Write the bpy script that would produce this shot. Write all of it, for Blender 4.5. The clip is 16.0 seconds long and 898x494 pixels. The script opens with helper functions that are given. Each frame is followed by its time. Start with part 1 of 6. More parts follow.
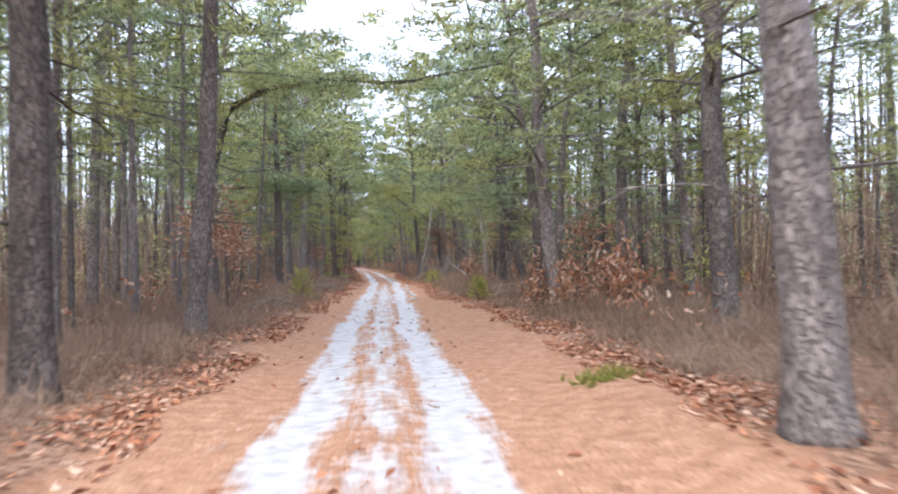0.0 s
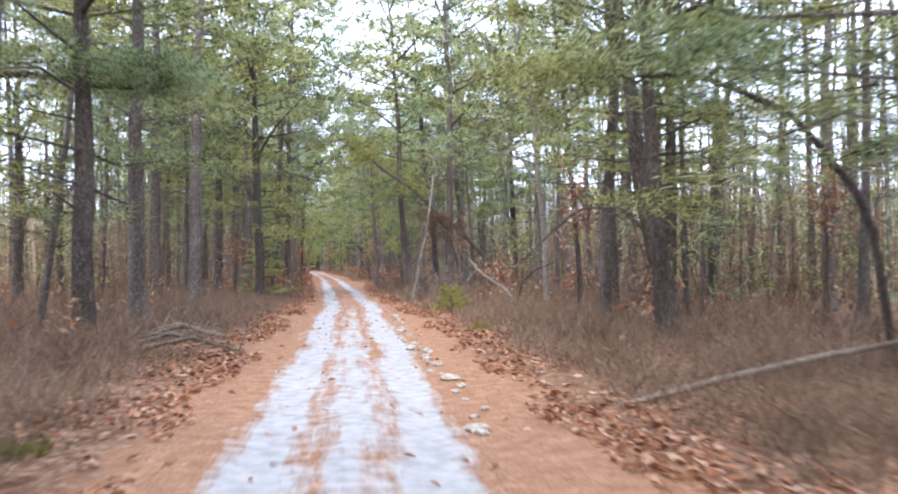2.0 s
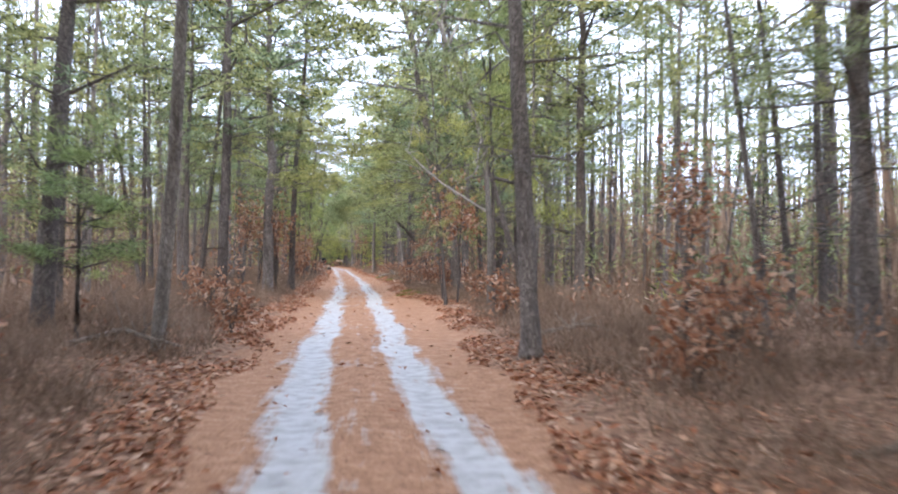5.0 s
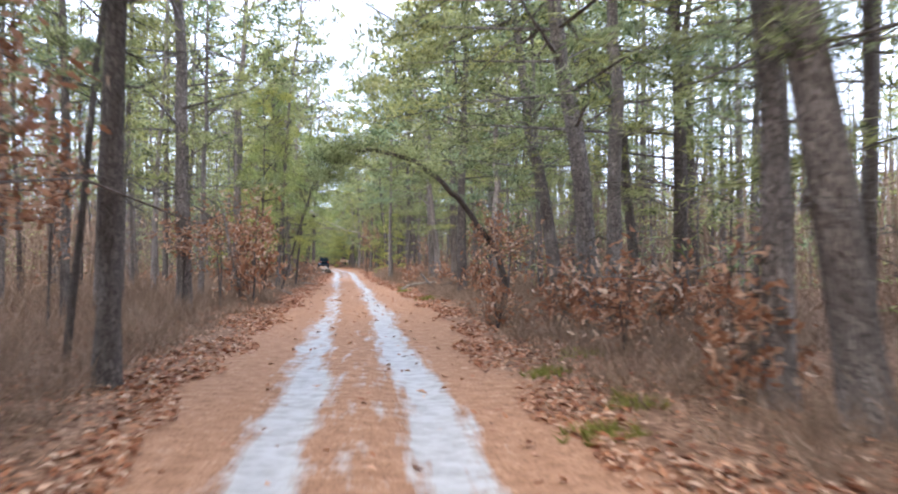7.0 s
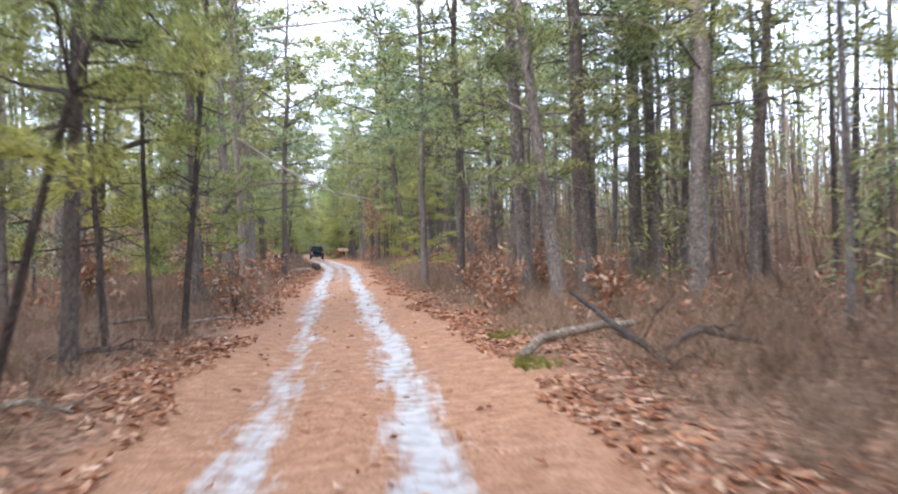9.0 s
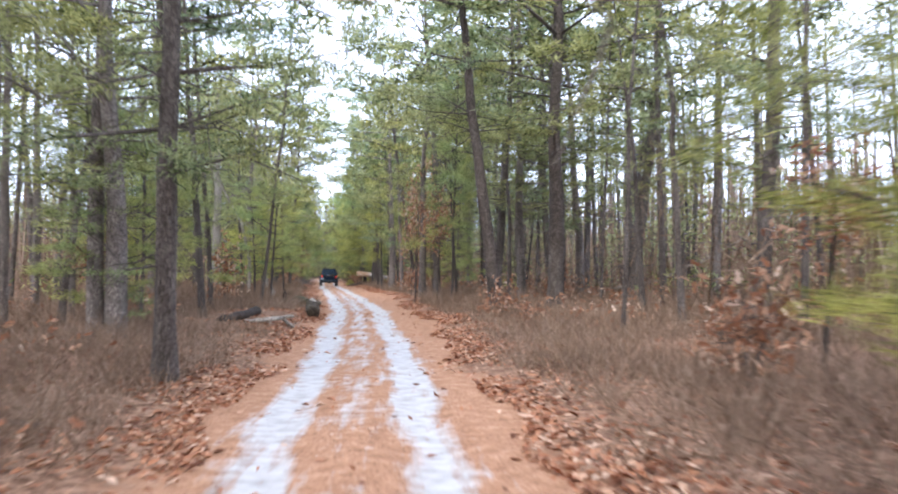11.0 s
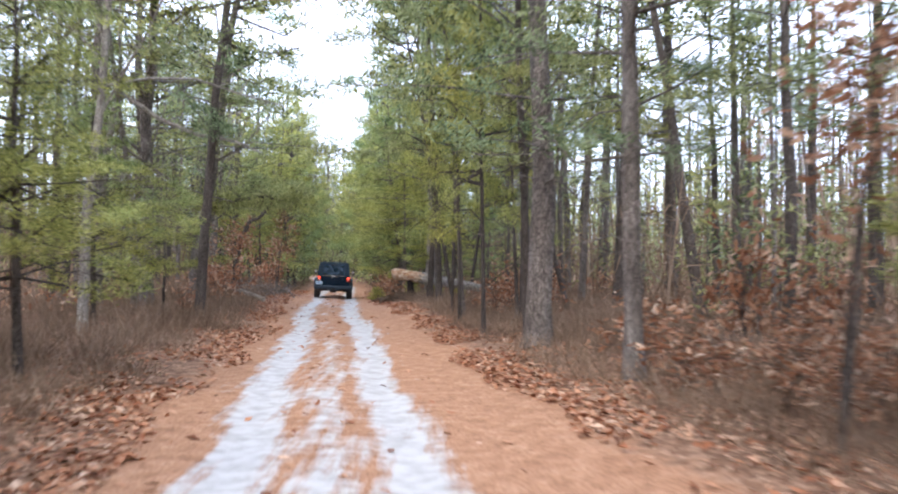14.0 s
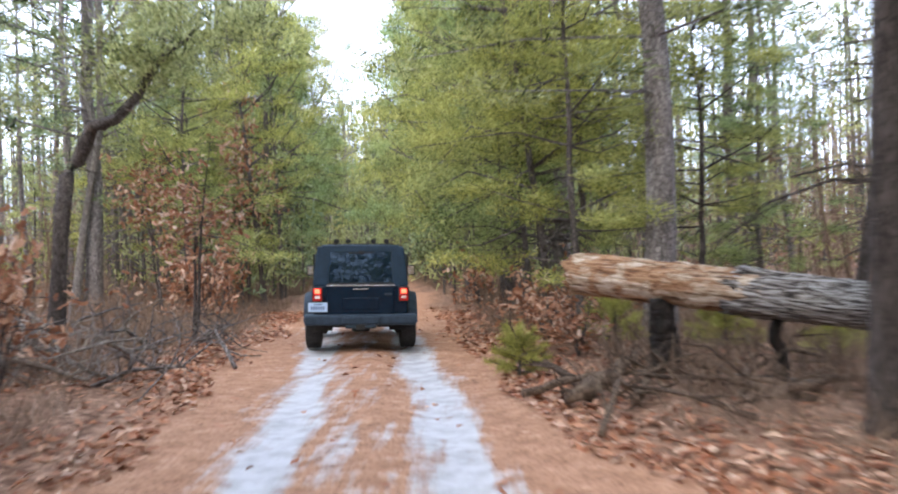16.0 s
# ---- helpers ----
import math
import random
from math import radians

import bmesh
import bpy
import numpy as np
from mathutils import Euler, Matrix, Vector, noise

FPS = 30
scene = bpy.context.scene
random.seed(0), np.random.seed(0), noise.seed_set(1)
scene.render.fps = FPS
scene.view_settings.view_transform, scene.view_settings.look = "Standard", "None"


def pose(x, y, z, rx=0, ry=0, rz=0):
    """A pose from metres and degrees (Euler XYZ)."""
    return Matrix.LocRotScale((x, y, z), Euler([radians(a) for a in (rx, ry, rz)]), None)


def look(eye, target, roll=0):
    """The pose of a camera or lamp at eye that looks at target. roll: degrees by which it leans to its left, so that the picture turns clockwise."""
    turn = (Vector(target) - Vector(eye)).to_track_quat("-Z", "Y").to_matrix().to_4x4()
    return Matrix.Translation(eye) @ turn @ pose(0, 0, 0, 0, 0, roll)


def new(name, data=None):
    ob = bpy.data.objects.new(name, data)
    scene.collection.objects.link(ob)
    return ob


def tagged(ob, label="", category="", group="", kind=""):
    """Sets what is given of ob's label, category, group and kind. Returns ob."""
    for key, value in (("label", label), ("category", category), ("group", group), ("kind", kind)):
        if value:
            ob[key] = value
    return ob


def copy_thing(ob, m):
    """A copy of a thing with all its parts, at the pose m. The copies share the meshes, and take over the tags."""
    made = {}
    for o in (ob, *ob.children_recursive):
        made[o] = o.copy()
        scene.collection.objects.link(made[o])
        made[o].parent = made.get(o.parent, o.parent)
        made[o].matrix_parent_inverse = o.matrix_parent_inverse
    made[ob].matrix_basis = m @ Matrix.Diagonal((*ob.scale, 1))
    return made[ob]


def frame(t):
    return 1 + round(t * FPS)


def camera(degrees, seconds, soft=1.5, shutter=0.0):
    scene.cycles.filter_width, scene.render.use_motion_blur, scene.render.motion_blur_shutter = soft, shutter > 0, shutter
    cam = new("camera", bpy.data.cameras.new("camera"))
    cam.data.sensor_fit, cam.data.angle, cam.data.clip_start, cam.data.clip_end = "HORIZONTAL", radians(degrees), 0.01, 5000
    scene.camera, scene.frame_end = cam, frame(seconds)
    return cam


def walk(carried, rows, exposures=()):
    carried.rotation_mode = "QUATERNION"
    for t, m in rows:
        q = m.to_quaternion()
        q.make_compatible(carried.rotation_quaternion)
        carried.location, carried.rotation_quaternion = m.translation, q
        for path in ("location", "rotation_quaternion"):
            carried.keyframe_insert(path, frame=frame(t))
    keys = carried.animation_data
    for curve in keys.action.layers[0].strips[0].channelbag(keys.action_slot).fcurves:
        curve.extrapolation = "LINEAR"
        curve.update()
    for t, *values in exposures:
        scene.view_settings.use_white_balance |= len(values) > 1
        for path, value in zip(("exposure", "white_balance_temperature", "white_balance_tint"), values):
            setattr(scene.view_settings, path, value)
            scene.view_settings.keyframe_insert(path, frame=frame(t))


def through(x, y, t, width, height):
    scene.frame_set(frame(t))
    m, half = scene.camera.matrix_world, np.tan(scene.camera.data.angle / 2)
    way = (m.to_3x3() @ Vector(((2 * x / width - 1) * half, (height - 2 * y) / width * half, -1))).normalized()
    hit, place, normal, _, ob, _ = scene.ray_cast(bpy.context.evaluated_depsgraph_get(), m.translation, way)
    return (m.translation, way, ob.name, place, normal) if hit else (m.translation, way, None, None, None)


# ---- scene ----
# ---- the camera and its drive along the forest track ----
cam = camera(54.0, 16.0, soft=2.0, shutter=0.25)
PATH = [
    (0.0, pose(0.00, 0.00, 1.62, 90.84, 1.07, -4.00)),
    (0.5, pose(-0.18, 7.01, 1.65, 91.04, 0.49, -5.04)),
    (1.0, pose(-0.25, 14.05, 1.66, 91.13, 0.24, -5.97)),
    (1.5, pose(-0.22, 21.03, 1.65, 91.11, 0.29, -6.17)),
    (2.0, pose(-0.23, 28.31, 1.66, 91.09, 0.14, -6.40)),
    (2.5, pose(-0.16, 35.80, 1.67, 91.10, -0.44, -6.34)),
    (3.0, pose(-0.17, 43.46, 1.67, 90.82, -0.48, -6.05)),
    (3.5, pose(-0.17, 51.22, 1.64, 90.76, -0.50, -5.49)),
    (4.0, pose(-0.15, 59.01, 1.61, 90.74, -0.13, -4.87)),
    (4.2, pose(-0.24, 62.07, 1.61, 90.78, -0.89, -4.82)),
    (6.3, pose(-1.19, 93.99, 1.65, 90.90, 0.02, -3.36)),
    (6.5, pose(-1.28, 97.01, 1.65, 90.84, -0.09, -3.48)),
    (7.0, pose(-1.57, 104.55, 1.64, 90.73, -0.28, -3.67)),
    (7.5, pose(-1.79, 112.06, 1.64, 90.72, 0.41, -3.80)),
    (8.0, pose(-2.16, 119.52, 1.65, 90.57, -0.12, -3.90)),
    (8.5, pose(-2.45, 127.08, 1.66, 90.02, 0.85, -3.61)),
    (9.0, pose(-2.79, 134.66, 1.65, 89.77, 1.27, -3.59)),
    (9.2, pose(-2.97, 137.71, 1.64, 90.04, 1.70, -3.67)),
    (11.3, pose(-4.93, 170.30, 1.62, 91.40, 0.14, -2.23)),
    (11.5, pose(-5.12, 173.45, 1.63, 91.33, 0.73, -2.98)),
    (12.0, pose(-5.55, 181.48, 1.65, 91.41, 0.05, -3.94)),
    (12.5, pose(-5.93, 189.41, 1.68, 91.32, -0.63, -3.66)),
    (13.0, pose(-6.45, 197.23, 1.67, 91.31, -0.02, -2.76)),
    (13.5, pose(-7.12, 204.56, 1.65, 91.20, -1.33, -1.35)),
    (14.0, pose(-7.97, 211.62, 1.64, 91.09, -0.80, -0.53)),
    (14.5, pose(-8.80, 218.71, 1.65, 90.82, 0.09, 0.14)),
    (15.0, pose(-9.61, 225.77, 1.66, 90.39, 0.32, 0.64)),
    (15.5, pose(-10.47, 232.68, 1.65, 90.13, 1.46, 0.84)),
    (16.0, pose(-11.37, 239.46, 1.59, 89.79, 2.11, 0.97)),
]
walk(cam, PATH, [(0.0, 1.35), (1.0, 1.6), (2.5, 1.55), (3.5, 1.5), (6.5, 1.55), (8.0, 1.55), (9.0, 1.5), (12.0, 1.42), (13.5, 1.38), (14.5, 1.5), (15.0, 1.65), (16.0, 1.7)])

# ---- light: bright overcast winter sky ----
world = bpy.data.worlds.new("overcast_sky")
scene.world = world
world.use_nodes = True
wn, wl = world.node_tree.nodes, world.node_tree.links
sky = wn.new("ShaderNodeTexSky")
sky.sky_type = "NISHITA"
sky.sun_disc = False
sky.sun_elevation, sky.sun_rotation = radians(38), radians(200)
sky.air_density, sky.dust_density, sky.ozone_density = 1.0, 7.0, 0.4
cloud = wn.new("ShaderNodeMix")
cloud.data_type = "RGBA"
cloud.inputs[0].default_value = 0.75
cloud.inputs[7].default_value = (8.3, 9.75, 13.3, 1)
wl.new(sky.outputs[0], cloud.inputs[6])
wl.new(cloud.outputs[2], wn["Background"].inputs[0])
wn["Background"].inputs[1].default_value = 0.13
sun = new("sun", bpy.data.lights.new("sun", "SUN"))
sun.data.energy, sun.data.angle, sun.data.color = 1.0, radians(25), (1.0, 0.96, 0.9)
sun.matrix_world = look((0, 0, 50), (8, 30, 15))


# ---- materials ----
def shader(name):
    m = bpy.data.materials.new(name)
    m.use_nodes = True
    n, l = m.node_tree.nodes, m.node_tree.links
    return m, n, l, n["Principled BSDF"]


def ramp(n, stops):
    r = n.new("ShaderNodeValToRGB")
    while len(r.color_ramp.elements) < len(stops):
        r.color_ramp.elements.new(0.5)
    for e, (p, c) in zip(r.color_ramp.elements, stops):
        e.position, e.color = p, (*c, 1)
    return r


def noise_tex(n, l, scale, vec=None, detail=5.0, rough=0.6):
    t = n.new("ShaderNodeTexNoise")
    t.inputs["Scale"].default_value, t.inputs["Detail"].default_value, t.inputs["Roughness"].default_value = scale, detail, rough
    if vec:
        l.new(vec, t.inputs["Vector"])
    return t


def mix_rgb(n, l, fac, a, b, mode="MIX"):
    x = n.new("ShaderNodeMix")
    x.data_type, x.blend_type = "RGBA", mode
    for slot, v in ((0, fac), (6, a), (7, b)):
        if isinstance(v, (int, float)):
            x.inputs[slot].default_value = v
        elif isinstance(v, tuple):
            x.inputs[slot].default_value = (*v, 1)
        else:
            l.new(v, x.inputs[slot])
    return x.outputs[2]


def maths(n, l, op, a, b=0.0, clamp=False):
    x = n.new("ShaderNodeMath")
    x.operation, x.use_clamp = op, clamp
    for slot, v in ((0, a), (1, b)):
        if isinstance(v, (int, float)):
            x.inputs[slot].default_value = v
        else:
            l.new(v, x.inputs[slot])
    return x.outputs[0]


def add_bump(n, l, p, height, strength, distance):
    b = n.new("ShaderNodeBump")
    b.inputs["Strength"].default_value, b.inputs["Distance"].default_value = strength, distance
    l.new(height, b.inputs["Height"])
    l.new(b.outputs[0], p.inputs["Normal"])


def object_vector(n, l, stretch=(1, 1, 1)):
    """Object coordinates, shifted by each object's own random number."""
    tc, info = n.new("ShaderNodeTexCoord"), n.new("ShaderNodeObjectInfo")
    shift = n.new("ShaderNodeVectorMath")
    shift.operation = "MULTIPLY_ADD"
    l.new(info.outputs["Random"], shift.inputs[0])
    shift.inputs[1].default_value = (37, 19, 53)
    l.new(tc.outputs["Object"], shift.inputs[2])
    mp = n.new("ShaderNodeMapping")
    mp.inputs["Scale"].default_value = stretch
    l.new(shift.outputs[0], mp.inputs["Vector"])
    return mp.outputs[0], info.outputs["Random"]


def bark(name, dark, mid, light, stretch=(1, 1, 0.3)):
    """Plated bark: narrow dark furrows between small scaly plates, fine fibres along the stem, pale lichen patches."""
    m, n, l, p = shader(name)
    v, rnd = object_vector(n, l, stretch)
    warp = noise_tex(n, l, 14, v, 4)
    wv = n.new("ShaderNodeVectorMath")
    wv.operation = "MULTIPLY_ADD"
    l.new(warp.outputs["Color"], wv.inputs[0])
    wv.inputs[1].default_value = (0.075, 0.075, 0.075)
    l.new(v, wv.inputs[2])
    cell, rim = n.new("ShaderNodeTexVoronoi"), n.new("ShaderNodeTexVoronoi")
    rim.feature = "DISTANCE_TO_EDGE"
    for t in (cell, rim):
        t.inputs["Scale"].default_value = 30
        l.new(wv.outputs[0], t.inputs["Vector"])
    fibre_v, _ = object_vector(n, l, (1, 1, 0.16))
    fibre = noise_tex(n, l, 46, fibre_v, 6, 0.7)
    sep = n.new("ShaderNodeSeparateColor")
    l.new(cell.outputs["Color"], sep.inputs[0])
    tone = maths(n, l, "ADD", maths(n, l, "MULTIPLY", fibre.outputs[0], 0.7), maths(n, l, "MULTIPLY", sep.outputs[0], 0.3))
    plate = ramp(n, [(0.28, tuple(0.45 * a + 0.55 * b for a, b in zip(dark, mid))), (0.5, mid), (0.72, tuple(min(1, 1.5 * c) for c in mid))])
    l.new(tone, plate.inputs[0])
    gap = n.new("ShaderNodeMapRange")
    gap.inputs[1].default_value, gap.inputs[2].default_value = -0.03, 0.16
    l.new(maths(n, l, "ADD", rim.outputs["Distance"], maths(n, l, "MULTIPLY", maths(n, l, "SUBTRACT", fibre.outputs[0], 0.5), 0.22)), gap.inputs[0])
    c = mix_rgb(n, l, gap.outputs[0], dark, plate.outputs[0])
    patch = noise_tex(n, l, 2.4, v, 8, 0.72)
    pr = ramp(n, [(0.52, (0, 0, 0)), (0.72, (0.6, 0.6, 0.6))])
    l.new(patch.outputs[0], pr.inputs[0])
    c = mix_rgb(n, l, maths(n, l, "MULTIPLY", pr.outputs[0], gap.outputs[0]), c, light)
    stain_v, _ = object_vector(n, l, (1, 1, 0.2))
    stain = noise_tex(n, l, 3.0, stain_v, 4)
    sr = ramp(n, [(0.35, (0.74, 0.71, 0.69)), (0.65, (1.15, 1.13, 1.1))])
    l.new(stain.outputs[0], sr.inputs[0])
    c = mix_rgb(n, l, 1.0, c, sr.outputs[0], "MULTIPLY")
    each = ramp(n, [(0.0, (0.68, 0.65, 0.63)), (1.0, (1.28, 1.26, 1.24))])
    l.new(rnd, each.inputs[0])
    c = mix_rgb(n, l, 1.0, c, each.outputs[0], "MULTIPLY")
    l.new(c, p.inputs["Base Color"])
    p.inputs["Roughness"].default_value = 0.93
    p.inputs["Specular IOR Level"].default_value = 0.2
    add_bump(n, l, p, maths(n, l, "ADD", gap.outputs[0], maths(n, l, "MULTIPLY", fibre.outputs[0], 0.8)), 0.8, 0.02)
    return m


def fibrous(name, stops, patches, scale=1.0):
    """Wood or bark with furrows drawn out along the log's length, and patches of another tone."""
    m, n, l, p = shader(name)
    v, _ = object_vector(n, l, (0.55 * scale, 7 * scale, 7 * scale))
    lines = noise_tex(n, l, 3.2, v, 5, 0.62)
    r = ramp(n, stops)
    l.new(lines.outputs[0], r.inputs[0])
    w, _ = object_vector(n, l, (1.2, 3.0, 3.0))
    big = noise_tex(n, l, 1.5, w, 5, 0.65)
    br = ramp(n, [(0.47, (0, 0, 0)), (0.58, (0.85, 0.85, 0.85))])
    l.new(big.outputs[0], br.inputs[0])
    r2 = ramp(n, patches)
    l.new(lines.outputs[0], r2.inputs[0])
    l.new(mix_rgb(n, l, br.outputs[0], r.outputs[0], r2.outputs[0]), p.inputs["Base Color"])
    p.inputs["Roughness"].default_value = 0.9
    p.inputs["Specular IOR Level"].default_value = 0.2
    add_bump(n, l, p, lines.outputs[0], 1.0, 0.08)
    return m


def leafy(name, stops, through=0.35, rough=0.6, patch=0.0, hues=()):
    """Thin leaves or needles: a tone for each piece, and light that passes through."""
    m, n, l, p = shader(name)
    geo = n.new("ShaderNodeNewGeometry")
    r = ramp(n, stops)
    value = geo.outputs["Random Per Island"]
    if patch:
        big = noise_tex(n, l, patch, geo.outputs["Position"], 3)
        shade = maths(n, l, "MULTIPLY", maths(n, l, "SUBTRACT", big.outputs[0], 0.5), 1.6)
        value = maths(n, l, "ADD", value, shade, True)
    l.new(value, r.inputs[0])
    colour = r.outputs[0]
    if hues:  # one tree bluer, the next yellower
        wide = noise_tex(n, l, 0.16, geo.outputs["Position"], 2)
        tint = ramp(n, [(0.36, hues[0]), (0.5, (1, 1, 1)), (0.64, hues[1])])
        l.new(wide.outputs[0], tint.inputs[0])
        colour = mix_rgb(n, l, 1.0, colour, tint.outputs[0], "MULTIPLY")
    l.new(colour, p.inputs["Base Color"])
    p.inputs["Roughness"].default_value = rough
    p.inputs["Specular IOR Level"].default_value = 0.25
    tr = n.new("ShaderNodeBsdfTranslucent")
    l.new(colour, tr.inputs[0])
    mx = n.new("ShaderNodeMixShader")
    mx.inputs[0].default_value = through
    l.new(p.outputs[0], mx.inputs[1])
    l.new(tr.outputs[0], mx.inputs[2])
    l.new(mx.outputs[0], n["Material Output"].inputs[0])
    return m


def worn(name, colour, rough, metal=0.0, vary=0.25, scale=6.0, coat=0.0):
    """Paint, plastic, rubber or metal with a little dust and unevenness."""
    m, n, l, p = shader(name)
    v, _ = object_vector(n, l)
    t = noise_tex(n, l, scale, v, 6)
    r = ramp(n, [(0.3, tuple(c * (1 - vary) for c in colour)), (0.7, tuple(min(1, c * (1 + vary)) for c in colour))])
    l.new(t.outputs[0], r.inputs[0])
    l.new(r.outputs[0], p.inputs["Base Color"])
    fine = noise_tex(n, l, scale * 14, v, 3)
    rr = maths(n, l, "MULTIPLY_ADD", fine.outputs[0], 0.2)
    rr.node.inputs[2].default_value = rough - 0.1
    l.new(rr, p.inputs["Roughness"])
    p.inputs["Metallic"].default_value = metal
    p.inputs["Coat Weight"].default_value = coat
    return m


def soil():
    """The forest floor and track: pale sand in the ruts, tan sand beside them, brown duff under the trees."""
    m, n, l, p = shader("sandy_forest_soil")
    geo = n.new("ShaderNodeNewGeometry")
    pos = geo.outputs["Position"]

    def attr(name):
        a = n.new("ShaderNodeAttribute")
        a.attribute_name = name
        return a.outputs["Fac"]

    drawn = n.new("ShaderNodeMapping")
    drawn.inputs["Scale"].default_value = (1, 0.1, 1)
    l.new(pos, drawn.inputs["Vector"])
    fine, mid, big = noise_tex(n, l, 28, pos, 6), noise_tex(n, l, 4.5, pos, 6), noise_tex(n, l, 0.7, pos, 4)
    rut = noise_tex(n, l, 5.5, drawn.outputs[0], 5)
    tan = ramp(n, [(0.3, (0.285, 0.145, 0.085)), (0.55, (0.415, 0.228, 0.142)), (0.75, (0.5, 0.305, 0.205))])
    l.new(mid.outputs[0], tan.inputs[0])
    speck = ramp(n, [(0.36, (0.55, 0.5, 0.46)), (0.5, (1, 1, 1)), (0.7, (1.12, 1.1, 1.08))])
    l.new(fine.outputs[0], speck.inputs[0])
    tanc = mix_rgb(n, l, 1.0, tan.outputs[0], speck.outputs[0], "MULTIPLY")
    pale = ramp(n, [(0.3, (0.35, 0.33, 0.325)), (0.6, (0.51, 0.5, 0.505))])
    l.new(mid.outputs[0], pale.inputs[0])
    # broken edges: the noise is added to the mask before the threshold
    wob = maths(n, l, "ADD", maths(n, l, "MULTIPLY", maths(n, l, "SUBTRACT", mid.outputs[0], 0.5), 1.5), maths(n, l, "MULTIPLY", maths(n, l, "SUBTRACT", fine.outputs[0], 0.5), 0.8))
    wide = maths(n, l, "MULTIPLY", maths(n, l, "SUBTRACT", big.outputs[0], 0.5), 0.7)
    streak = maths(n, l, "ADD", maths(n, l, "MULTIPLY", maths(n, l, "SUBTRACT", rut.outputs[0], 0.5), 1.3), maths(n, l, "MULTIPLY", wob, 0.3))
    s = maths(n, l, "ADD", attr("pale_sand"), maths(n, l, "ADD", streak, wide))
    sm = n.new("ShaderNodeMapRange")
    sm.inputs[1].default_value, sm.inputs[2].default_value = 0.3, 0.68
    l.new(s, sm.inputs[0])
    c = mix_rgb(n, l, sm.outputs[0], tanc, pale.outputs[0])
    duff = ramp(n, [(0.3, (0.11, 0.057, 0.035)), (0.5, (0.22, 0.122, 0.078)), (0.66, (0.33, 0.195, 0.13)), (0.8, (0.42, 0.28, 0.2))])
    chips = n.new("ShaderNodeTexVoronoi")
    chips.inputs["Scale"].default_value = 16
    l.new(pos, chips.inputs["Vector"])
    sep = n.new("ShaderNodeSeparateColor")
    l.new(chips.outputs["Color"], sep.inputs[0])
    dv = maths(n, l, "ADD", maths(n, l, "MULTIPLY", sep.outputs[0], 0.45), maths(n, l, "MULTIPLY", mid.outputs[0], 0.55))
    l.new(dv, duff.inputs[0])
    d = maths(n, l, "ADD", attr("duff"), maths(n, l, "ADD", wob, wide))
    dm = n.new("ShaderNodeMapRange")
    dm.inputs[1].default_value, dm.inputs[2].default_value = 0.36, 0.64
    l.new(d, dm.inputs[0])
    c = mix_rgb(n, l, dm.outputs[0], c, duff.outputs[0])
    l.new(c, p.inputs["Base Color"])
    p.inputs["Roughness"].default_value = 0.95
    p.inputs["Specular IOR Level"].default_value = 0.15
    add_bump(n, l, p, maths(n, l, "ADD", maths(n, l, "MULTIPLY", fine.outputs[0], 0.35), mid.outputs[0]), 0.5, 0.035)
    return m


M_SOIL = soil()
M_BARK = bark("pine_bark", (0.06, 0.053, 0.052), (0.225, 0.206, 0.2), (0.43, 0.42, 0.425))
M_BARK_DARK = bark("dark_oak_bark", (0.038, 0.033, 0.032), (0.15, 0.134, 0.129), (0.3, 0.29, 0.29))
M_BARK_PALE = bark("weathered_grey_wood", (0.12, 0.1, 0.085), (0.36, 0.32, 0.28), (0.55, 0.52, 0.48))
M_TWIG = leafy("bare_twigs", [(0, (0.13, 0.083, 0.056)), (0.5, (0.245, 0.168, 0.12)), (1, (0.4, 0.295, 0.222))], 0.25, 0.9, 0.35)
M_NEEDLE = leafy("pine_needles", [(0, (0.046, 0.062, 0.022)), (0.42, (0.255, 0.28, 0.118)), (1, (0.535, 0.56, 0.275))], 0.5, 0.55, 1.3, ((0.74, 0.9, 1.12), (1.16, 1.06, 0.82)))
M_NEEDLE_YOUNG = leafy("young_pine_needles", [(0, (0.06, 0.078, 0.022)), (0.42, (0.315, 0.338, 0.108)), (1, (0.62, 0.63, 0.24))], 0.5, 0.55, 0.8, ((0.74, 0.92, 1.15), (1.14, 1.06, 0.85)))
M_SEEDLING = leafy("seedling_needles", [(0, (0.12, 0.125, 0.03)), (0.42, (0.38, 0.37, 0.1)), (1, (0.66, 0.63, 0.2))], 0.5, 0.55)
M_OAK = leafy("dry_oak_leaves", [(0, (0.2, 0.08, 0.042)), (0.5, (0.42, 0.2, 0.115)), (0.85, (0.6, 0.38, 0.26)), (1, (0.74, 0.58, 0.46))], 0.4, 0.7)
M_LITTER = leafy("fallen_leaves", [(0, (0.12, 0.045, 0.025)), (0.35, (0.34, 0.13, 0.065)), (0.7, (0.5, 0.255, 0.15)), (1, (0.6, 0.42, 0.31))], 0.1, 0.8)
M_GRASS = leafy("green_moss_tufts", [(0, (0.12, 0.13, 0.03)), (1, (0.28, 0.27, 0.07))], 0.25, 0.8)


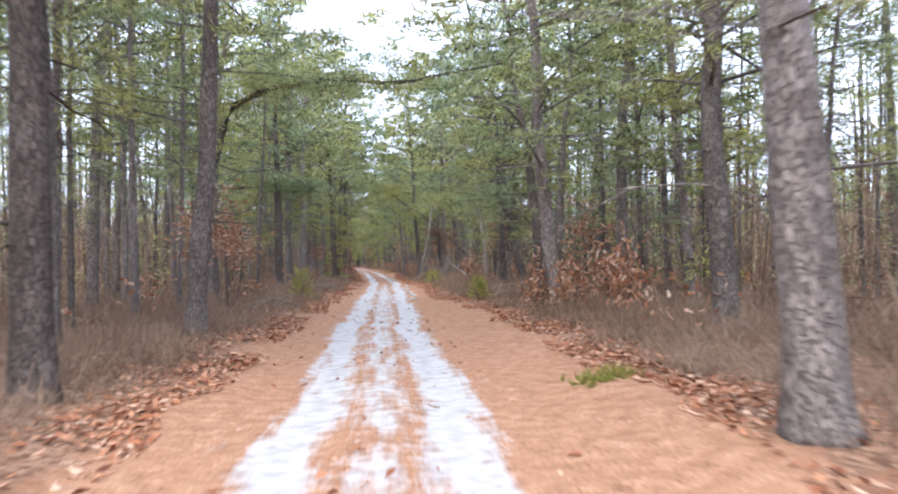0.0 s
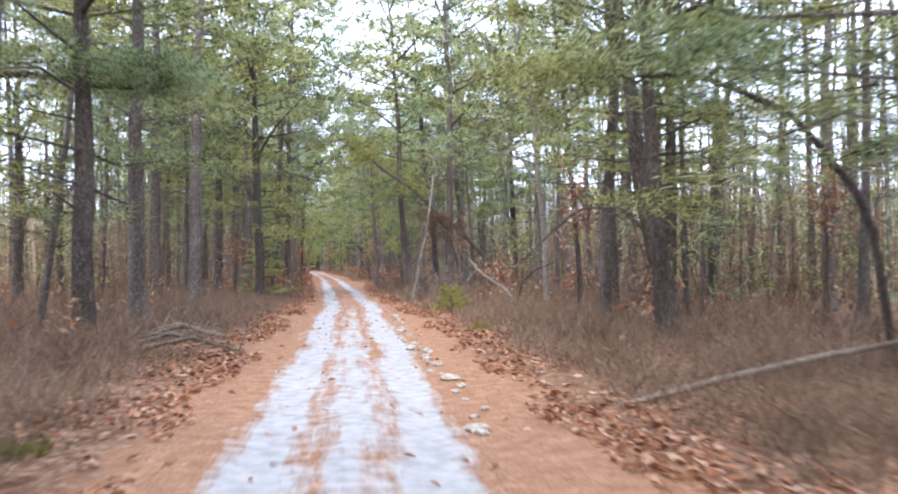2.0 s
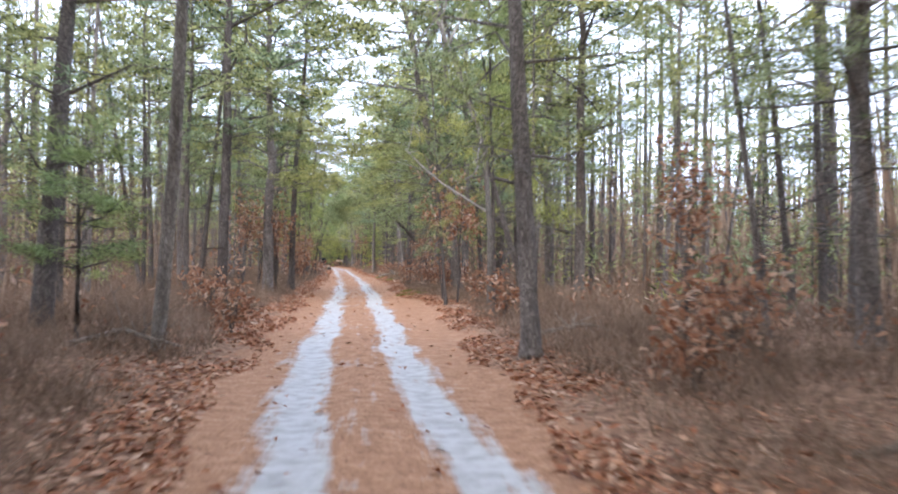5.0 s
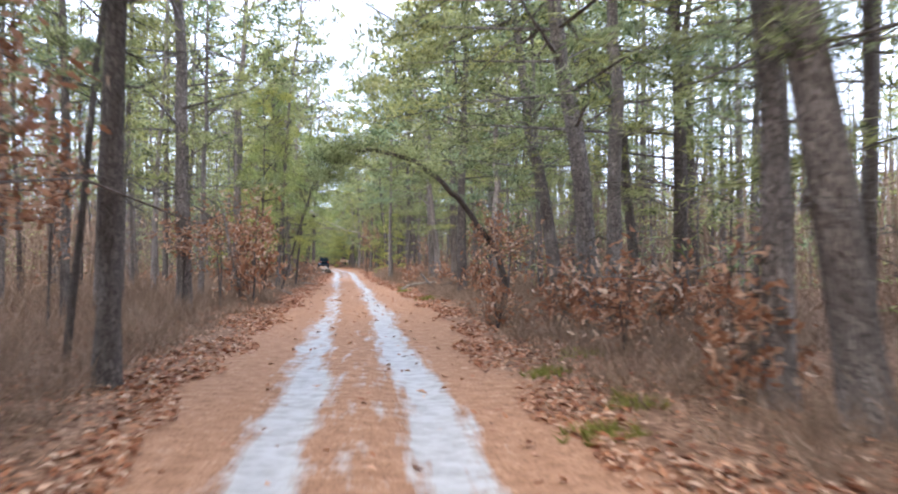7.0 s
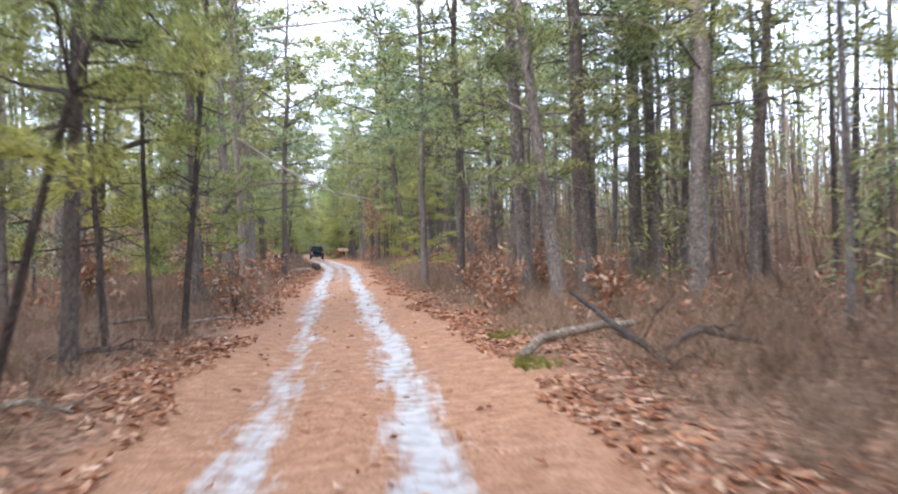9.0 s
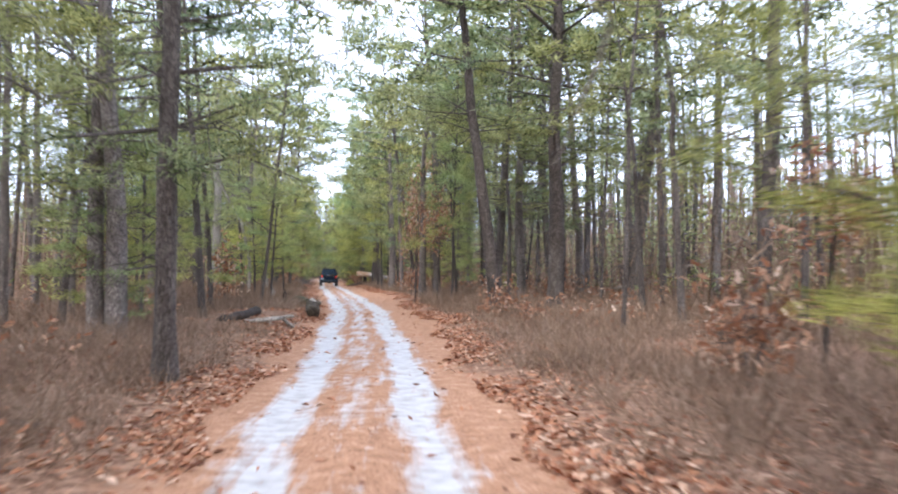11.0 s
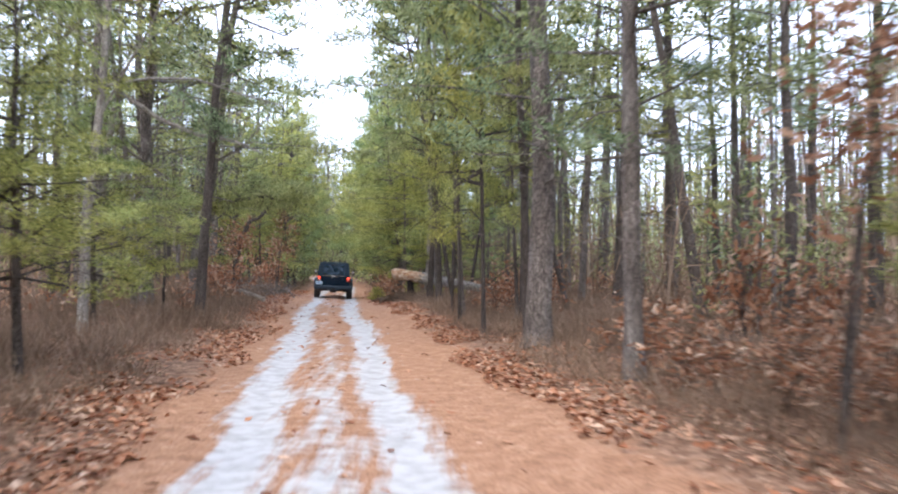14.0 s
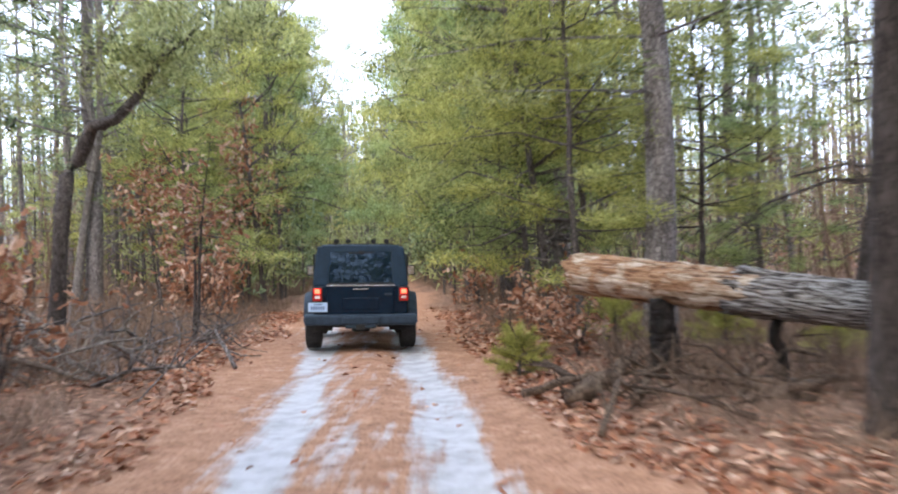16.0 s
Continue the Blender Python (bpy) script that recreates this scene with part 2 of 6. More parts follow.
# ---- mesh tools ----
def mesh_of(name, verts, tris, material, smooth=False):
    verts, tris = np.asarray(verts, np.float32), np.asarray(tris, np.int32)
    me = bpy.data.meshes.new(name)
    me.vertices.add(len(verts))
    me.vertices.foreach_set("co", verts.ravel())
    me.loops.add(tris.size)
    me.loops.foreach_set("vertex_index", tris.ravel())
    me.polygons.add(len(tris))
    me.polygons.foreach_set("loop_start", np.arange(0, tris.size, 3, dtype=np.int32))
    me.polygons.foreach_set("loop_total", np.full(len(tris), 3, np.int32))
    if smooth:
        me.polygons.foreach_set("use_smooth", np.ones(len(tris), bool))
    me.update(calc_edges=True)
    me.materials.append(material)
    return me


class Soup:
    """Triangles gathered from many small pieces."""

    def __init__(self):
        self.v, self.t, self.n = [], [], 0

    def add(self, v, t):
        self.v.append(np.asarray(v, float))
        self.t.append(np.asarray(t, int) + self.n)
        self.n += len(v)

    def arrays(self):
        return np.concatenate(self.v), np.concatenate(self.t)

    def mesh(self, name, material, smooth=False):
        return mesh_of(name, *self.arrays(), material, smooth)


def tube(points, radii, sides=8, rough=0.0, rng=None, cap=True):
    """A tapered limb along points; rough makes its sides uneven."""
    pts, radii = np.asarray(points, float), np.asarray(radii, float)
    way = np.gradient(pts, axis=0)
    way /= np.linalg.norm(way, axis=1)[:, None] + 1e-9
    ref = np.where(np.abs(way[:, 2:3]) > 0.9, [[1.0, 0, 0]], [[0, 0, 1.0]])
    a = np.cross(way, ref)
    a /= np.linalg.norm(a, axis=1)[:, None] + 1e-9
    b = np.cross(way, a)
    ang = np.linspace(0, 2 * np.pi, sides, endpoint=False)
    ring = a[:, None] * np.cos(ang)[None, :, None] + b[:, None] * np.sin(ang)[None, :, None]
    r = radii[:, None] * (1 + (rng.normal(0, rough, (len(pts), sides)) if rough else np.zeros((len(pts), sides))))
    v = (pts[:, None] + ring * r[..., None]).reshape(-1, 3)
    i, k = np.meshgrid(np.arange(len(pts) - 1), np.arange(sides), indexing="ij")
    p, q = (i * sides + k).ravel(), (i * sides + (k + 1) % sides).ravel()
    t = np.concatenate([np.stack([p, q, q + sides], 1), np.stack([p, q + sides, p + sides], 1)])
    if cap:
        v = np.concatenate([v, pts[:1], pts[-1:]])
        s0, s1, e = len(v) - 2, len(v) - 1, (len(pts) - 1) * sides
        k = np.arange(sides)
        t = np.concatenate([t, np.stack([np.full(sides, s0), (k + 1) % sides, k], 1), np.stack([np.full(sides, s1), e + k, e + (k + 1) % sides], 1)])
    return v, t


def unit(v):
    return v / (np.linalg.norm(v, axis=-1, keepdims=True) + 1e-9)


def blades(centres, ways, count, length, width, spread, rng):
    """Tufts of thin pointed blades: count at each centre, fanned about its way."""
    n = len(centres)
    d = unit(ways[:, None] * (1 - spread) + rng.normal(0, 1, (n, count, 3)) * spread)
    side = unit(np.cross(d, rng.normal(0, 1, (n, count, 3))))
    size = length * rng.uniform(0.65, 1.2, (n, count, 1))
    base = centres[:, None] + d * size * 0.06
    v = np.stack([base - side * width / 2, base + side * width / 2, base + d * size], 2).reshape(-1, 3)
    return v, np.arange(len(v)).reshape(-1, 3)


def pads(mids, count, radius, length, width, rng):
    """Fuzzy pads of needles: count short blades scattered about each mid, thick in the core and feathered out."""
    n = len(mids)
    off = rng.normal(0, 1, (n, count, 3)) * np.reshape(radius, (-1, 1, 1)) * [1, 1, 0.42]
    c = (mids[:, None] + off).reshape(-1, 3)
    way = unit(off.reshape(-1, 3)) * 0.6 + [0, 0, 0.35]
    return blades(c, way, 1, length, width, 0.5, rng)


def leaves(centres, size, rng, flat=0.0):
    """Bent leaves of two triangles each; flat lays them near the level."""
    n = len(centres)
    up = unit(rng.normal(0, 1, (n, 3)) * (1 - flat) + np.array([0, 0, flat * 2.2]))
    a = unit(np.cross(up, rng.normal(0, 1, (n, 3))))
    b = np.cross(up, a)
    s = size * rng.uniform(0.6, 1.35, (n, 1))
    bend = up * s * rng.uniform(-0.3, 0.45, (n, 1))
    v = np.stack([centres - a * s, centres + b * s * 0.45 + bend, centres + a * s, centres - b * s * 0.45 + bend], 1).reshape(-1, 3)
    k = np.arange(n)[:, None] * 4
    return v, np.concatenate([k + [0, 1, 2], k + [0, 2, 3]])


def lobed_leaves(centres, size, rng):
    """Oak leaves with three lobes to a side, folded along the midrib."""
    n = len(centres)
    up = unit(rng.normal(0, 1, (n, 3)))
    a = unit(np.cross(up, rng.normal(0, 1, (n, 3))))
    b = np.cross(up, a)
    s = size * rng.uniform(0.7, 1.35, (n, 1))
    fold, curl = rng.uniform(0.1, 0.5, (n, 1)), rng.uniform(-0.25, 0.35, (n, 1))
    rows = []
    for along, across in ((-1.0, 0.0), (1.0, 0.0), (-0.4, 0.34), (0.0, 0.2), (0.3, 0.48), (-0.4, -0.34), (0.0, -0.2), (0.3, -0.48)):
        rows.append(centres + a * s * along + b * s * across + up * s * (abs(across) * fold + along**2 * curl))
    v = np.stack(rows, 1).reshape(-1, 3)
    k = np.arange(n)[:, None] * 8
    return v, np.concatenate([k + t for t in ([0, 3, 2], [0, 1, 3], [3, 1, 4], [0, 5, 6], [0, 6, 1], [6, 7, 1])])


def part(name, data, parent, label=""):
    ob = new(name, data)
    ob.parent = parent
    return tagged(ob, label)


def thing(name, label, category, group="", m=None):
    ob = new(name)
    ob.empty_display_size = 0.2
    if m is not None:
        ob.matrix_basis = m
    return tagged(ob, label, category, group)


# ---- the track's line and the lie of the land ----
TRACK_Y = np.array([-40, 0, 7, 21, 36, 51, 62, 78, 94, 112, 127, 138, 154, 170, 181, 189, 197, 205, 212, 219, 226, 233, 239, 255, 270, 285, 300, 310, 320, 345, 380, 440.0])
TRACK_X = np.array([0.3, 0, -0.1, -0.2, -0.2, -0.18, -0.2, -0.6, -1.25, -1.85, -2.5, -3.05, -3.95, -5.0, -5.6, -6.05, -6.6, -7.3, -8.1, -8.95, -9.75, -10.6, -11.45, -13.2, -14.7, -16.6, -20.0, -24.0, -29.0, -42.0, -60.0, -85.0])
# how pale the two ruts and the middle strip are along the track
PALE_Y = np.array([-40, 9, 30, 45, 60, 70, 103, 113, 128, 146, 160, 180, 199, 213, 228, 234, 248, 300.0])
PALE_L = np.array([0.9, 0.9, 0.95, 0.95, 0.9, 0.95, 0.9, 0.9, 0.65, 0.45, 0.6, 0.9, 0.9, 0.95, 0.9, 0.85, 0.8, 0.7])
PALE_R = np.array([0.9, 0.95, 0.95, 0.95, 0.85, 0.9, 0.9, 0.95, 0.9, 0.7, 0.7, 0.85, 0.9, 0.95, 0.85, 0.9, 0.85, 0.7])
PALE_M = np.array([0.5, 0.55, 0.7, 0.72, 0.4, 0.25, 0.15, 0.3, 0.1, 0.05, 0.15, 0.4, 0.58, 0.6, 0.45, 0.25, 0.35, 0.3])


# how far bare sand reaches from the middle of the track, before the leaves and brush begin
EDGE_Y = np.array([-40, 0, 14, 27, 38, 52, 67, 85, 105, 115, 130, 145, 165, 181, 191, 201, 215, 223, 231, 238, 248, 262, 300.0])
EDGE_L = np.array([2.2, 2.2, 2.1, 2.0, 1.85, 1.85, 1.65, 1.75, 1.85, 2.0, 1.95, 1.85, 1.6, 1.45, 1.35, 1.4, 1.7, 1.7, 1.45, 1.5, 2.0, 1.5, 1.5])
EDGE_R = np.array([3.0, 3.0, 3.0, 3.0, 2.1, 2.1, 1.45, 1.8, 2.7, 1.8, 2.4, 2.2, 1.8, 1.65, 2.2, 1.9, 2.8, 2.3, 2.2, 2.4, 1.8, 1.6, 1.5])


def edge(y, right):
    wave = 0.14 * np.sin(y * 0.83) + 0.1 * np.sin(y * 1.9 + 2)
    return np.where(right, np.interp(y, EDGE_Y, EDGE_R), np.interp(y, EDGE_Y, EDGE_L)) + wave


def centre(y):
    return np.interp(y, TRACK_Y, TRACK_X)


def bump(u, at, wide):
    return np.exp(-(((u - at) / wide) ** 2))


def land(x, y):
    """Height of the ground: two shallow ruts, low banks beside the track, an uneven floor under the trees."""
    x, y = np.asarray(x, float), np.asarray(y, float)
    u = x - centre(y)
    a = np.abs(u)
    away = np.clip((a - 1.6) / 3.0, 0, 1)
    z = -0.035 * bump(a, 0.72, 0.3) + 0.02 * bump(u, 0, 0.35)
    z = z - 0.035 * np.clip(u, -1.5, 1.5) * bump(y, 255.0, 5.0)  # the track tips to one side in the dip
    z = z - 0.1 * bump(y, 256.0, 9.0) + 0.13 * np.clip((a - 1.3) / 1.6, 0, 1) ** 1.5
    z = z + away * (0.09 * np.sin(0.71 * x + 0.33 * y) * np.cos(0.47 * y - 0.21 * x) + 0.05 * np.sin(1.9 * x + 1.1) * np.sin(1.7 * y))
    return z


def build_ground():
    us = np.concatenate([[-1500, -400, -150, -90, -60], np.arange(-40, -8, 2.5), np.arange(-8, -3, 0.4), np.arange(-3, 3.001, 0.15), np.arange(3.4, 8.1, 0.4), np.arange(10, 41, 2.5), [60, 90, 150, 400, 1500]])
    ys = np.concatenate([[-1500, -400, -120, -60, -40], np.arange(-30, 272, 0.6), np.arange(273, 360, 1.5), [380, 440, 600, 1000, 1800]])
    u, y = np.meshgrid(us, ys)
    x = centre(y) + u
    flat = np.clip((np.abs(u) - 45) / 30, 0, 1)
    z = land(x, y) * (1 - flat)
    v = np.stack([x, y, z], -1).reshape(-1, 3)
    w = len(us)
    i, k = np.meshgrid(np.arange(len(ys) - 1), np.arange(w - 1), indexing="ij")
    p = (i * w + k).ravel()
    tris = np.concatenate([np.stack([p, p + 1, p + w + 1], 1), np.stack([p, p + w + 1, p + w], 1)])
    me = mesh_of("ground", v, tris, M_SOIL, True)
    uf, yf = u.ravel(), y.ravel()
    wander = 0.06 * np.sin(yf * 0.37) + 0.04 * np.sin(yf * 0.9 + 1)
    left, right = bump(uf + wander, -0.73, 0.36) * np.interp(yf, PALE_Y, PALE_L), bump(uf + wander, 0.75, 0.36) * np.interp(yf, PALE_Y, PALE_R)
    middle = bump(uf, 0, 0.42) * np.interp(yf, PALE_Y, PALE_M)
    duff = np.clip((np.abs(uf) - edge(yf, uf > 0) - 0.25) / 1.0 + 0.5, 0, 1)
    for name, value in (("pale_sand", np.maximum(np.maximum(left, right), middle)), ("duff", duff)):
        me.attributes.new(name, "FLOAT", "POINT").data.foreach_set("value", value.astype(np.float32))
    return tagged(new("ground", me), "sandy forest floor with a two-rut track of pale sand", "ground", kind="structure")


build_ground()


# ---- trees ----
def crown_branches(rng, height, base, reach, trunk_at, per, gap):
    """Limbs of a pine from base to top: point rows, with upturned tips."""
    out, h, turn = [], base, rng.uniform(0, 6.28)
    while h < height - 0.4:
        for k in range(per):
            if rng.random() < 0.3:
                continue
            a = turn + k * 2 * np.pi / per + rng.normal(0, 0.35)
            share = (height - h) / (height - base)
            shape = 0.36 + 0.62 * math.sin(math.pi * (0.12 + 0.8 * share)) if height > 12 else 0.25 + 0.85 * share**0.8
            long = reach * shape * rng.uniform(0.6, 1.15)
            s = np.linspace(0, 1, 5)[:, None]
            d = np.array([np.cos(a), np.sin(a), 0.0])
            rise = rng.uniform(-0.3, 0.4) + 0.45 * (1 - share)
            p = trunk_at(h) + d * s * long + np.array([0, 0, 1.0]) * (rise * s * long + rng.uniform(-0.1, 0.22) * long * s**2)
            p[1:] += rng.normal(0, 0.13 * long, (4, 3)) * s[1:] ** 0.6
            out.append(p)
        h += gap * rng.uniform(0.55, 1.3)
        turn += 1.1
    return out


def pine_meshes(name, seed, height, base_r, crown_from, reach, needles, wood, tufts=74, dead=9, per=3, gap=0.78, soft=False):
    """Trunk with limbs, and crown of needle tufts."""
    rng = np.random.default_rng(seed)
    hs = np.linspace(0, 1, 15)
    bend = np.cumsum(rng.normal(0, 0.085, (15, 2)), 0) * (hs[:, None]) * height / 14
    line = np.column_stack([bend, hs * height - 0.12])
    line[0, :2] = 0

    def trunk_at(h):
        return np.array([np.interp(h, line[:, 2], line[:, k]) for k in range(3)])

    r = base_r * (1 - 0.82 * hs**1.1)
    extra = np.interp(np.array([0, 0.15, 0.4, 1.0]), line[:, 2], r)
    pts = np.concatenate([[trunk_at(h) for h in (-0.1, 0.12, 0.4, 0.9)], line[2:]])
    rad = np.concatenate([extra * np.array([1.5, 1.22, 1.07, 1.0]), r[2:]])
    wood_soup = Soup()
    wood_soup.add(*tube(pts, rad, 11, 0.05, rng))
    green = Soup()
    for p in crown_branches(rng, height, crown_from, reach, trunk_at, per, gap):
        long = np.linalg.norm(p[-1] - p[0])
        wood_soup.add(*tube(p[[0, 2, 4]], np.linspace(0.011 + 0.011 * long, 0.006, 3), 3, 0, rng, False))
        spots = np.clip(np.array([0.55, 0.78, 1.0]) + rng.normal(0, 0.09, 3), 0.3, 1.05)[rng.integers(0, 2) if long < 1.2 else 0 :]
        fine = p[0, 2] < 8.0  # the lower boughs are seen from near by
        k = len(spots)
        mid = np.stack([np.interp(spots, np.linspace(0, 1, 5), p[:, j]) for j in range(3)], 1) + rng.normal(0, 0.1, (k, 3))
        mid = np.concatenate([mid, mid + rng.normal(0, 0.28, (k, 3)) * [1, 1, 0.4]])
        high = p[0, 2] > 12.5
        if soft and fine:  # young boughs that the track brushes past: short fine needles
            green.add(*pads(mid, max(20, int(2.6 * tufts * long / reach)), 0.07 + 0.04 * long, 0.15, 0.019, rng))
            continue
        each = max(8, int(tufts * (1.35 if fine else 0.26 if high else 0.43) * long / reach))
        green.add(*pads(mid, each, 0.06 + 0.04 * long, 0.19 if fine else 0.38 if high else 0.3, 0.026 if fine else 0.097 if high else 0.071, rng))
    for _ in range(dead):  # bare lower limbs, forked and crooked
        h, a, long = rng.uniform(1.5, crown_from + 1.6), rng.uniform(0, 6.28), rng.uniform(0.4, 2.3)
        s = np.linspace(0, 1, 5)[:, None]
        p = trunk_at(h) + np.array([np.cos(a), np.sin(a), 0]) * s * long + np.array([0, 0, 1.0]) * (rng.uniform(-0.2, 0.35) * s - rng.uniform(0, 0.45) * s**2) * long
        p[1:] += rng.normal(0, 0.06, (4, 3)) * long
        wood_soup.add(*tube(p, np.linspace(0.02, 0.005, 5), 3, 0, rng, False))
        for f in rng.uniform(0.8, 3.6, 3):
            k = int(f)
            q = p[k] + (p[k + 1] - p[k]) * (f - k)
            tip = q + rng.normal(0, 0.28, 3) * long
            wood_soup.add(*tube([q, (q + tip) / 2 + rng.normal(0, 0.04, 3) * long, tip], [0.009, 0.006, 0.003], 3, 0, rng, False))
    return wood_soup.mesh(name + "_trunk", wood, True), green.mesh(name + "_crown", needles)


def pine_thing(seed, label, name="pine_tree", **shape):
    meshes = pine_meshes("pine", seed, **shape)
    ob = thing(name, label, "tree", name.replace("_", " ") + "s along the track")
    part("trunk", meshes[0], ob)
    part("crown", meshes[1], ob)
    return ob


TALL = "tall pitch pine with plated grey-brown bark and a high open crown"
PINES = [
    pine_thing(11, TALL, height=17.5, base_r=0.16, crown_from=4.2, reach=3.7, needles=M_NEEDLE, wood=M_BARK),
    pine_thing(12, TALL, height=19.0, base_r=0.16, crown_from=5.0, reach=3.8, needles=M_NEEDLE, wood=M_BARK),
    pine_thing(13, TALL, height=16.0, base_r=0.16, crown_from=3.4, reach=3.6, needles=M_NEEDLE, wood=M_BARK),
    pine_thing(14, TALL, height=17.5, base_r=0.16, crown_from=4.0, reach=4.0, needles=M_NEEDLE, wood=M_BARK, dead=10),
    pine_thing(15, "tall pine with dark bark, green boughs reaching low", height=15.0, base_r=0.16, crown_from=2.8, reach=3.6, needles=M_NEEDLE, wood=M_BARK_DARK, dead=9),
    pine_thing(16, TALL, height=19.0, base_r=0.16, crown_from=6.0, reach=3.6, needles=M_NEEDLE, wood=M_BARK_DARK, dead=12),
]
BACK_PINES = [
    pine_thing(s, "tall pitch pine standing back from the track", "forest_pine", height=h, base_r=0.15, crown_from=c, reach=3.0, needles=M_NEEDLE, wood=M_BARK, tufts=36, dead=6)
    for s, h, c in ((17, 17.0, 4.8), (18, 18.5, 6.0), (19, 15.5, 3.6))
]
SLIM = [
    pine_thing(s, "slim pine with a bare lower trunk and dead grey limbs", "slim_pine", height=h, base_r=0.1, crown_from=c, reach=2.1, needles=M_NEEDLE, wood=w, tufts=22, dead=13, gap=0.9)
    for s, h, c, w in ((21, 15.0, 6.0, M_BARK), (22, 13.0, 4.6, M_BARK_DARK), (23, 16.5, 7.5, M_BARK), (24, 12.0, 4.0, M_BARK))
]
YOUNG = [
    pine_thing(s, "bushy young pine, green to near the ground", "young_pine", height=6.0, base_r=0.055, crown_from=c, reach=r, needles=M_NEEDLE_YOUNG, wood=M_BARK_DARK, tufts=40, dead=2, per=4, gap=0.5, soft=True)
    for s, c, r in ((31, 0.9, 1.5), (32, 1.4, 1.7), (33, 0.6, 1.35))
]
YOUNG_TALL = [
    pine_thing(s, "young roadside pine with dense yellow-green boughs", "young_pine", height=8.5, base_r=0.075, crown_from=c, reach=r, needles=M_NEEDLE_YOUNG, wood=M_BARK_DARK, tufts=48, dead=4, per=4, gap=0.55, soft=True)
    for s, c, r in ((34, 1.9, 2.0), (35, 2.6, 2.2), (36, 1.5, 1.9))
]


def oak_thing(seed, tall):
    """A sapling with thin bent stems and dry leaves still on its twigs."""
    rng = np.random.default_rng(seed)
    twigs, foliage = Soup(), Soup()
    big = tall > 2.5
    ob = thing("oak_sapling", "scrub oak sapling holding dry orange-brown leaves" if not big else "slender young oak holding clusters of dry orange-brown leaves", "shrub" if not big else "tree", "oak saplings")
    for _ in range(2 if big else 4):
        a, lean = rng.uniform(0, 6.28), rng.uniform(0.02, 0.12) if big else rng.uniform(0.1, 0.35)
        s = np.linspace(0, 1, 6)[:, None]
        stem = np.array([0, 0, -0.05]) + s * tall * np.array([np.cos(a) * lean, np.sin(a) * lean, rng.uniform(0.75, 1.0)]) + rng.normal(0, 0.025, (6, 3)) * s * tall
        wood = Soup()
        wood.add(*tube(stem, np.linspace(0.008 + 0.008 * tall, 0.004, 6), 5, 0, rng, False))
        part("stem", wood.mesh("oak_stem", M_BARK_DARK), ob)
        for _ in range(26 if big else 10):
            f = rng.uniform(0.55 if big else 0.2, 1)
            q = np.array([np.interp(f, s[:, 0], stem[:, k]) for k in range(3)])
            tip = q + unit(rng.normal(0, 1, 3) * [1, 1, 0.35]) * rng.uniform(0.25, 0.6) * (1.9 if big else 1.35)
            twigs.add(*tube([q, (q + tip) / 2 + [0, 0, 0.04], tip], [0.006, 0.005, 0.003], 3, 0, rng, False))
            n = 10 if big else 7
            c = q + (tip - q) * rng.uniform(0.3, 1.1, (n, 1)) + rng.normal(0, 0.1 if big else 0.07, (n, 3))
            foliage.add(*lobed_leaves(c, 0.078, rng))
    tagged(part("brushwood", twigs.mesh("oak_twigs", M_BARK_DARK), ob), kind="stuff")
    part("foliage", foliage.mesh("oak_foliage", M_OAK), ob)
    return ob


def seedling(seed, x, y, tall, wide):
    """A knee-high pine: a short stem, whorls of upswept shoots, each a brush of needles."""
    rng = np.random.default_rng(seed)
    ob = thing("pine_seedling", "low bushy pine seedling, yellow-green needles to the ground", "shrub", "pine seedlings", Matrix.Translation((x, y, float(land(x, y)))))
    stem, green = Soup(), Soup()
    stem.add(*tube([(0, 0, -0.05), (0.02, 0.01, tall * 0.5), (0, 0, tall * 0.95)], [0.022, 0.016, 0.006], 6, 0, rng, False))
    for k in range(26):
        f = 0.08 + 0.84 * k / 26
        a, reach = 2.4 * k + rng.normal(0, 0.3), wide * 0.5 * (1 - 0.72 * f) * rng.uniform(0.75, 1.1)
        q = np.array([0, 0, f * tall * 0.8])
        e = q + np.array([math.cos(a) * reach, math.sin(a) * reach, (0.1 + 0.22 * f) * tall])
        stem.add(*tube([q, (q + e) / 2 - [0, 0, 0.015], e], [0.009, 0.007, 0.004], 4, 0, rng, False))
        c = q + (e - q) * np.linspace(0.3, 1.05, 13)[:, None] + rng.normal(0, 0.012, (13, 3))
        green.add(*blades(c, np.repeat([unit(e - q + [0, 0, 0.1])], 13, 0), 22, 0.105, 0.0055, 0.5, rng))
    part("stem", stem.mesh("seedling_stem", M_BARK_DARK), ob)
    part("foliage", green.mesh("seedling_needles", M_SEEDLING), ob)
    return ob


for seed, x, y, tall, wide in ((601, 2.85, 55.0, 0.85, 1.5), (602, 3.3, 31.7, 0.9, 1.1), (603, -3.4, 35.0, 1.3, 1.3)):
    seedling(seed, x, y, tall, wide)

OAKS = [oak_thing(s, 1.4) for s in (41, 42, 43, 44)]
TALL_OAKS = [oak_thing(s, 4.5) for s in (45, 46)]

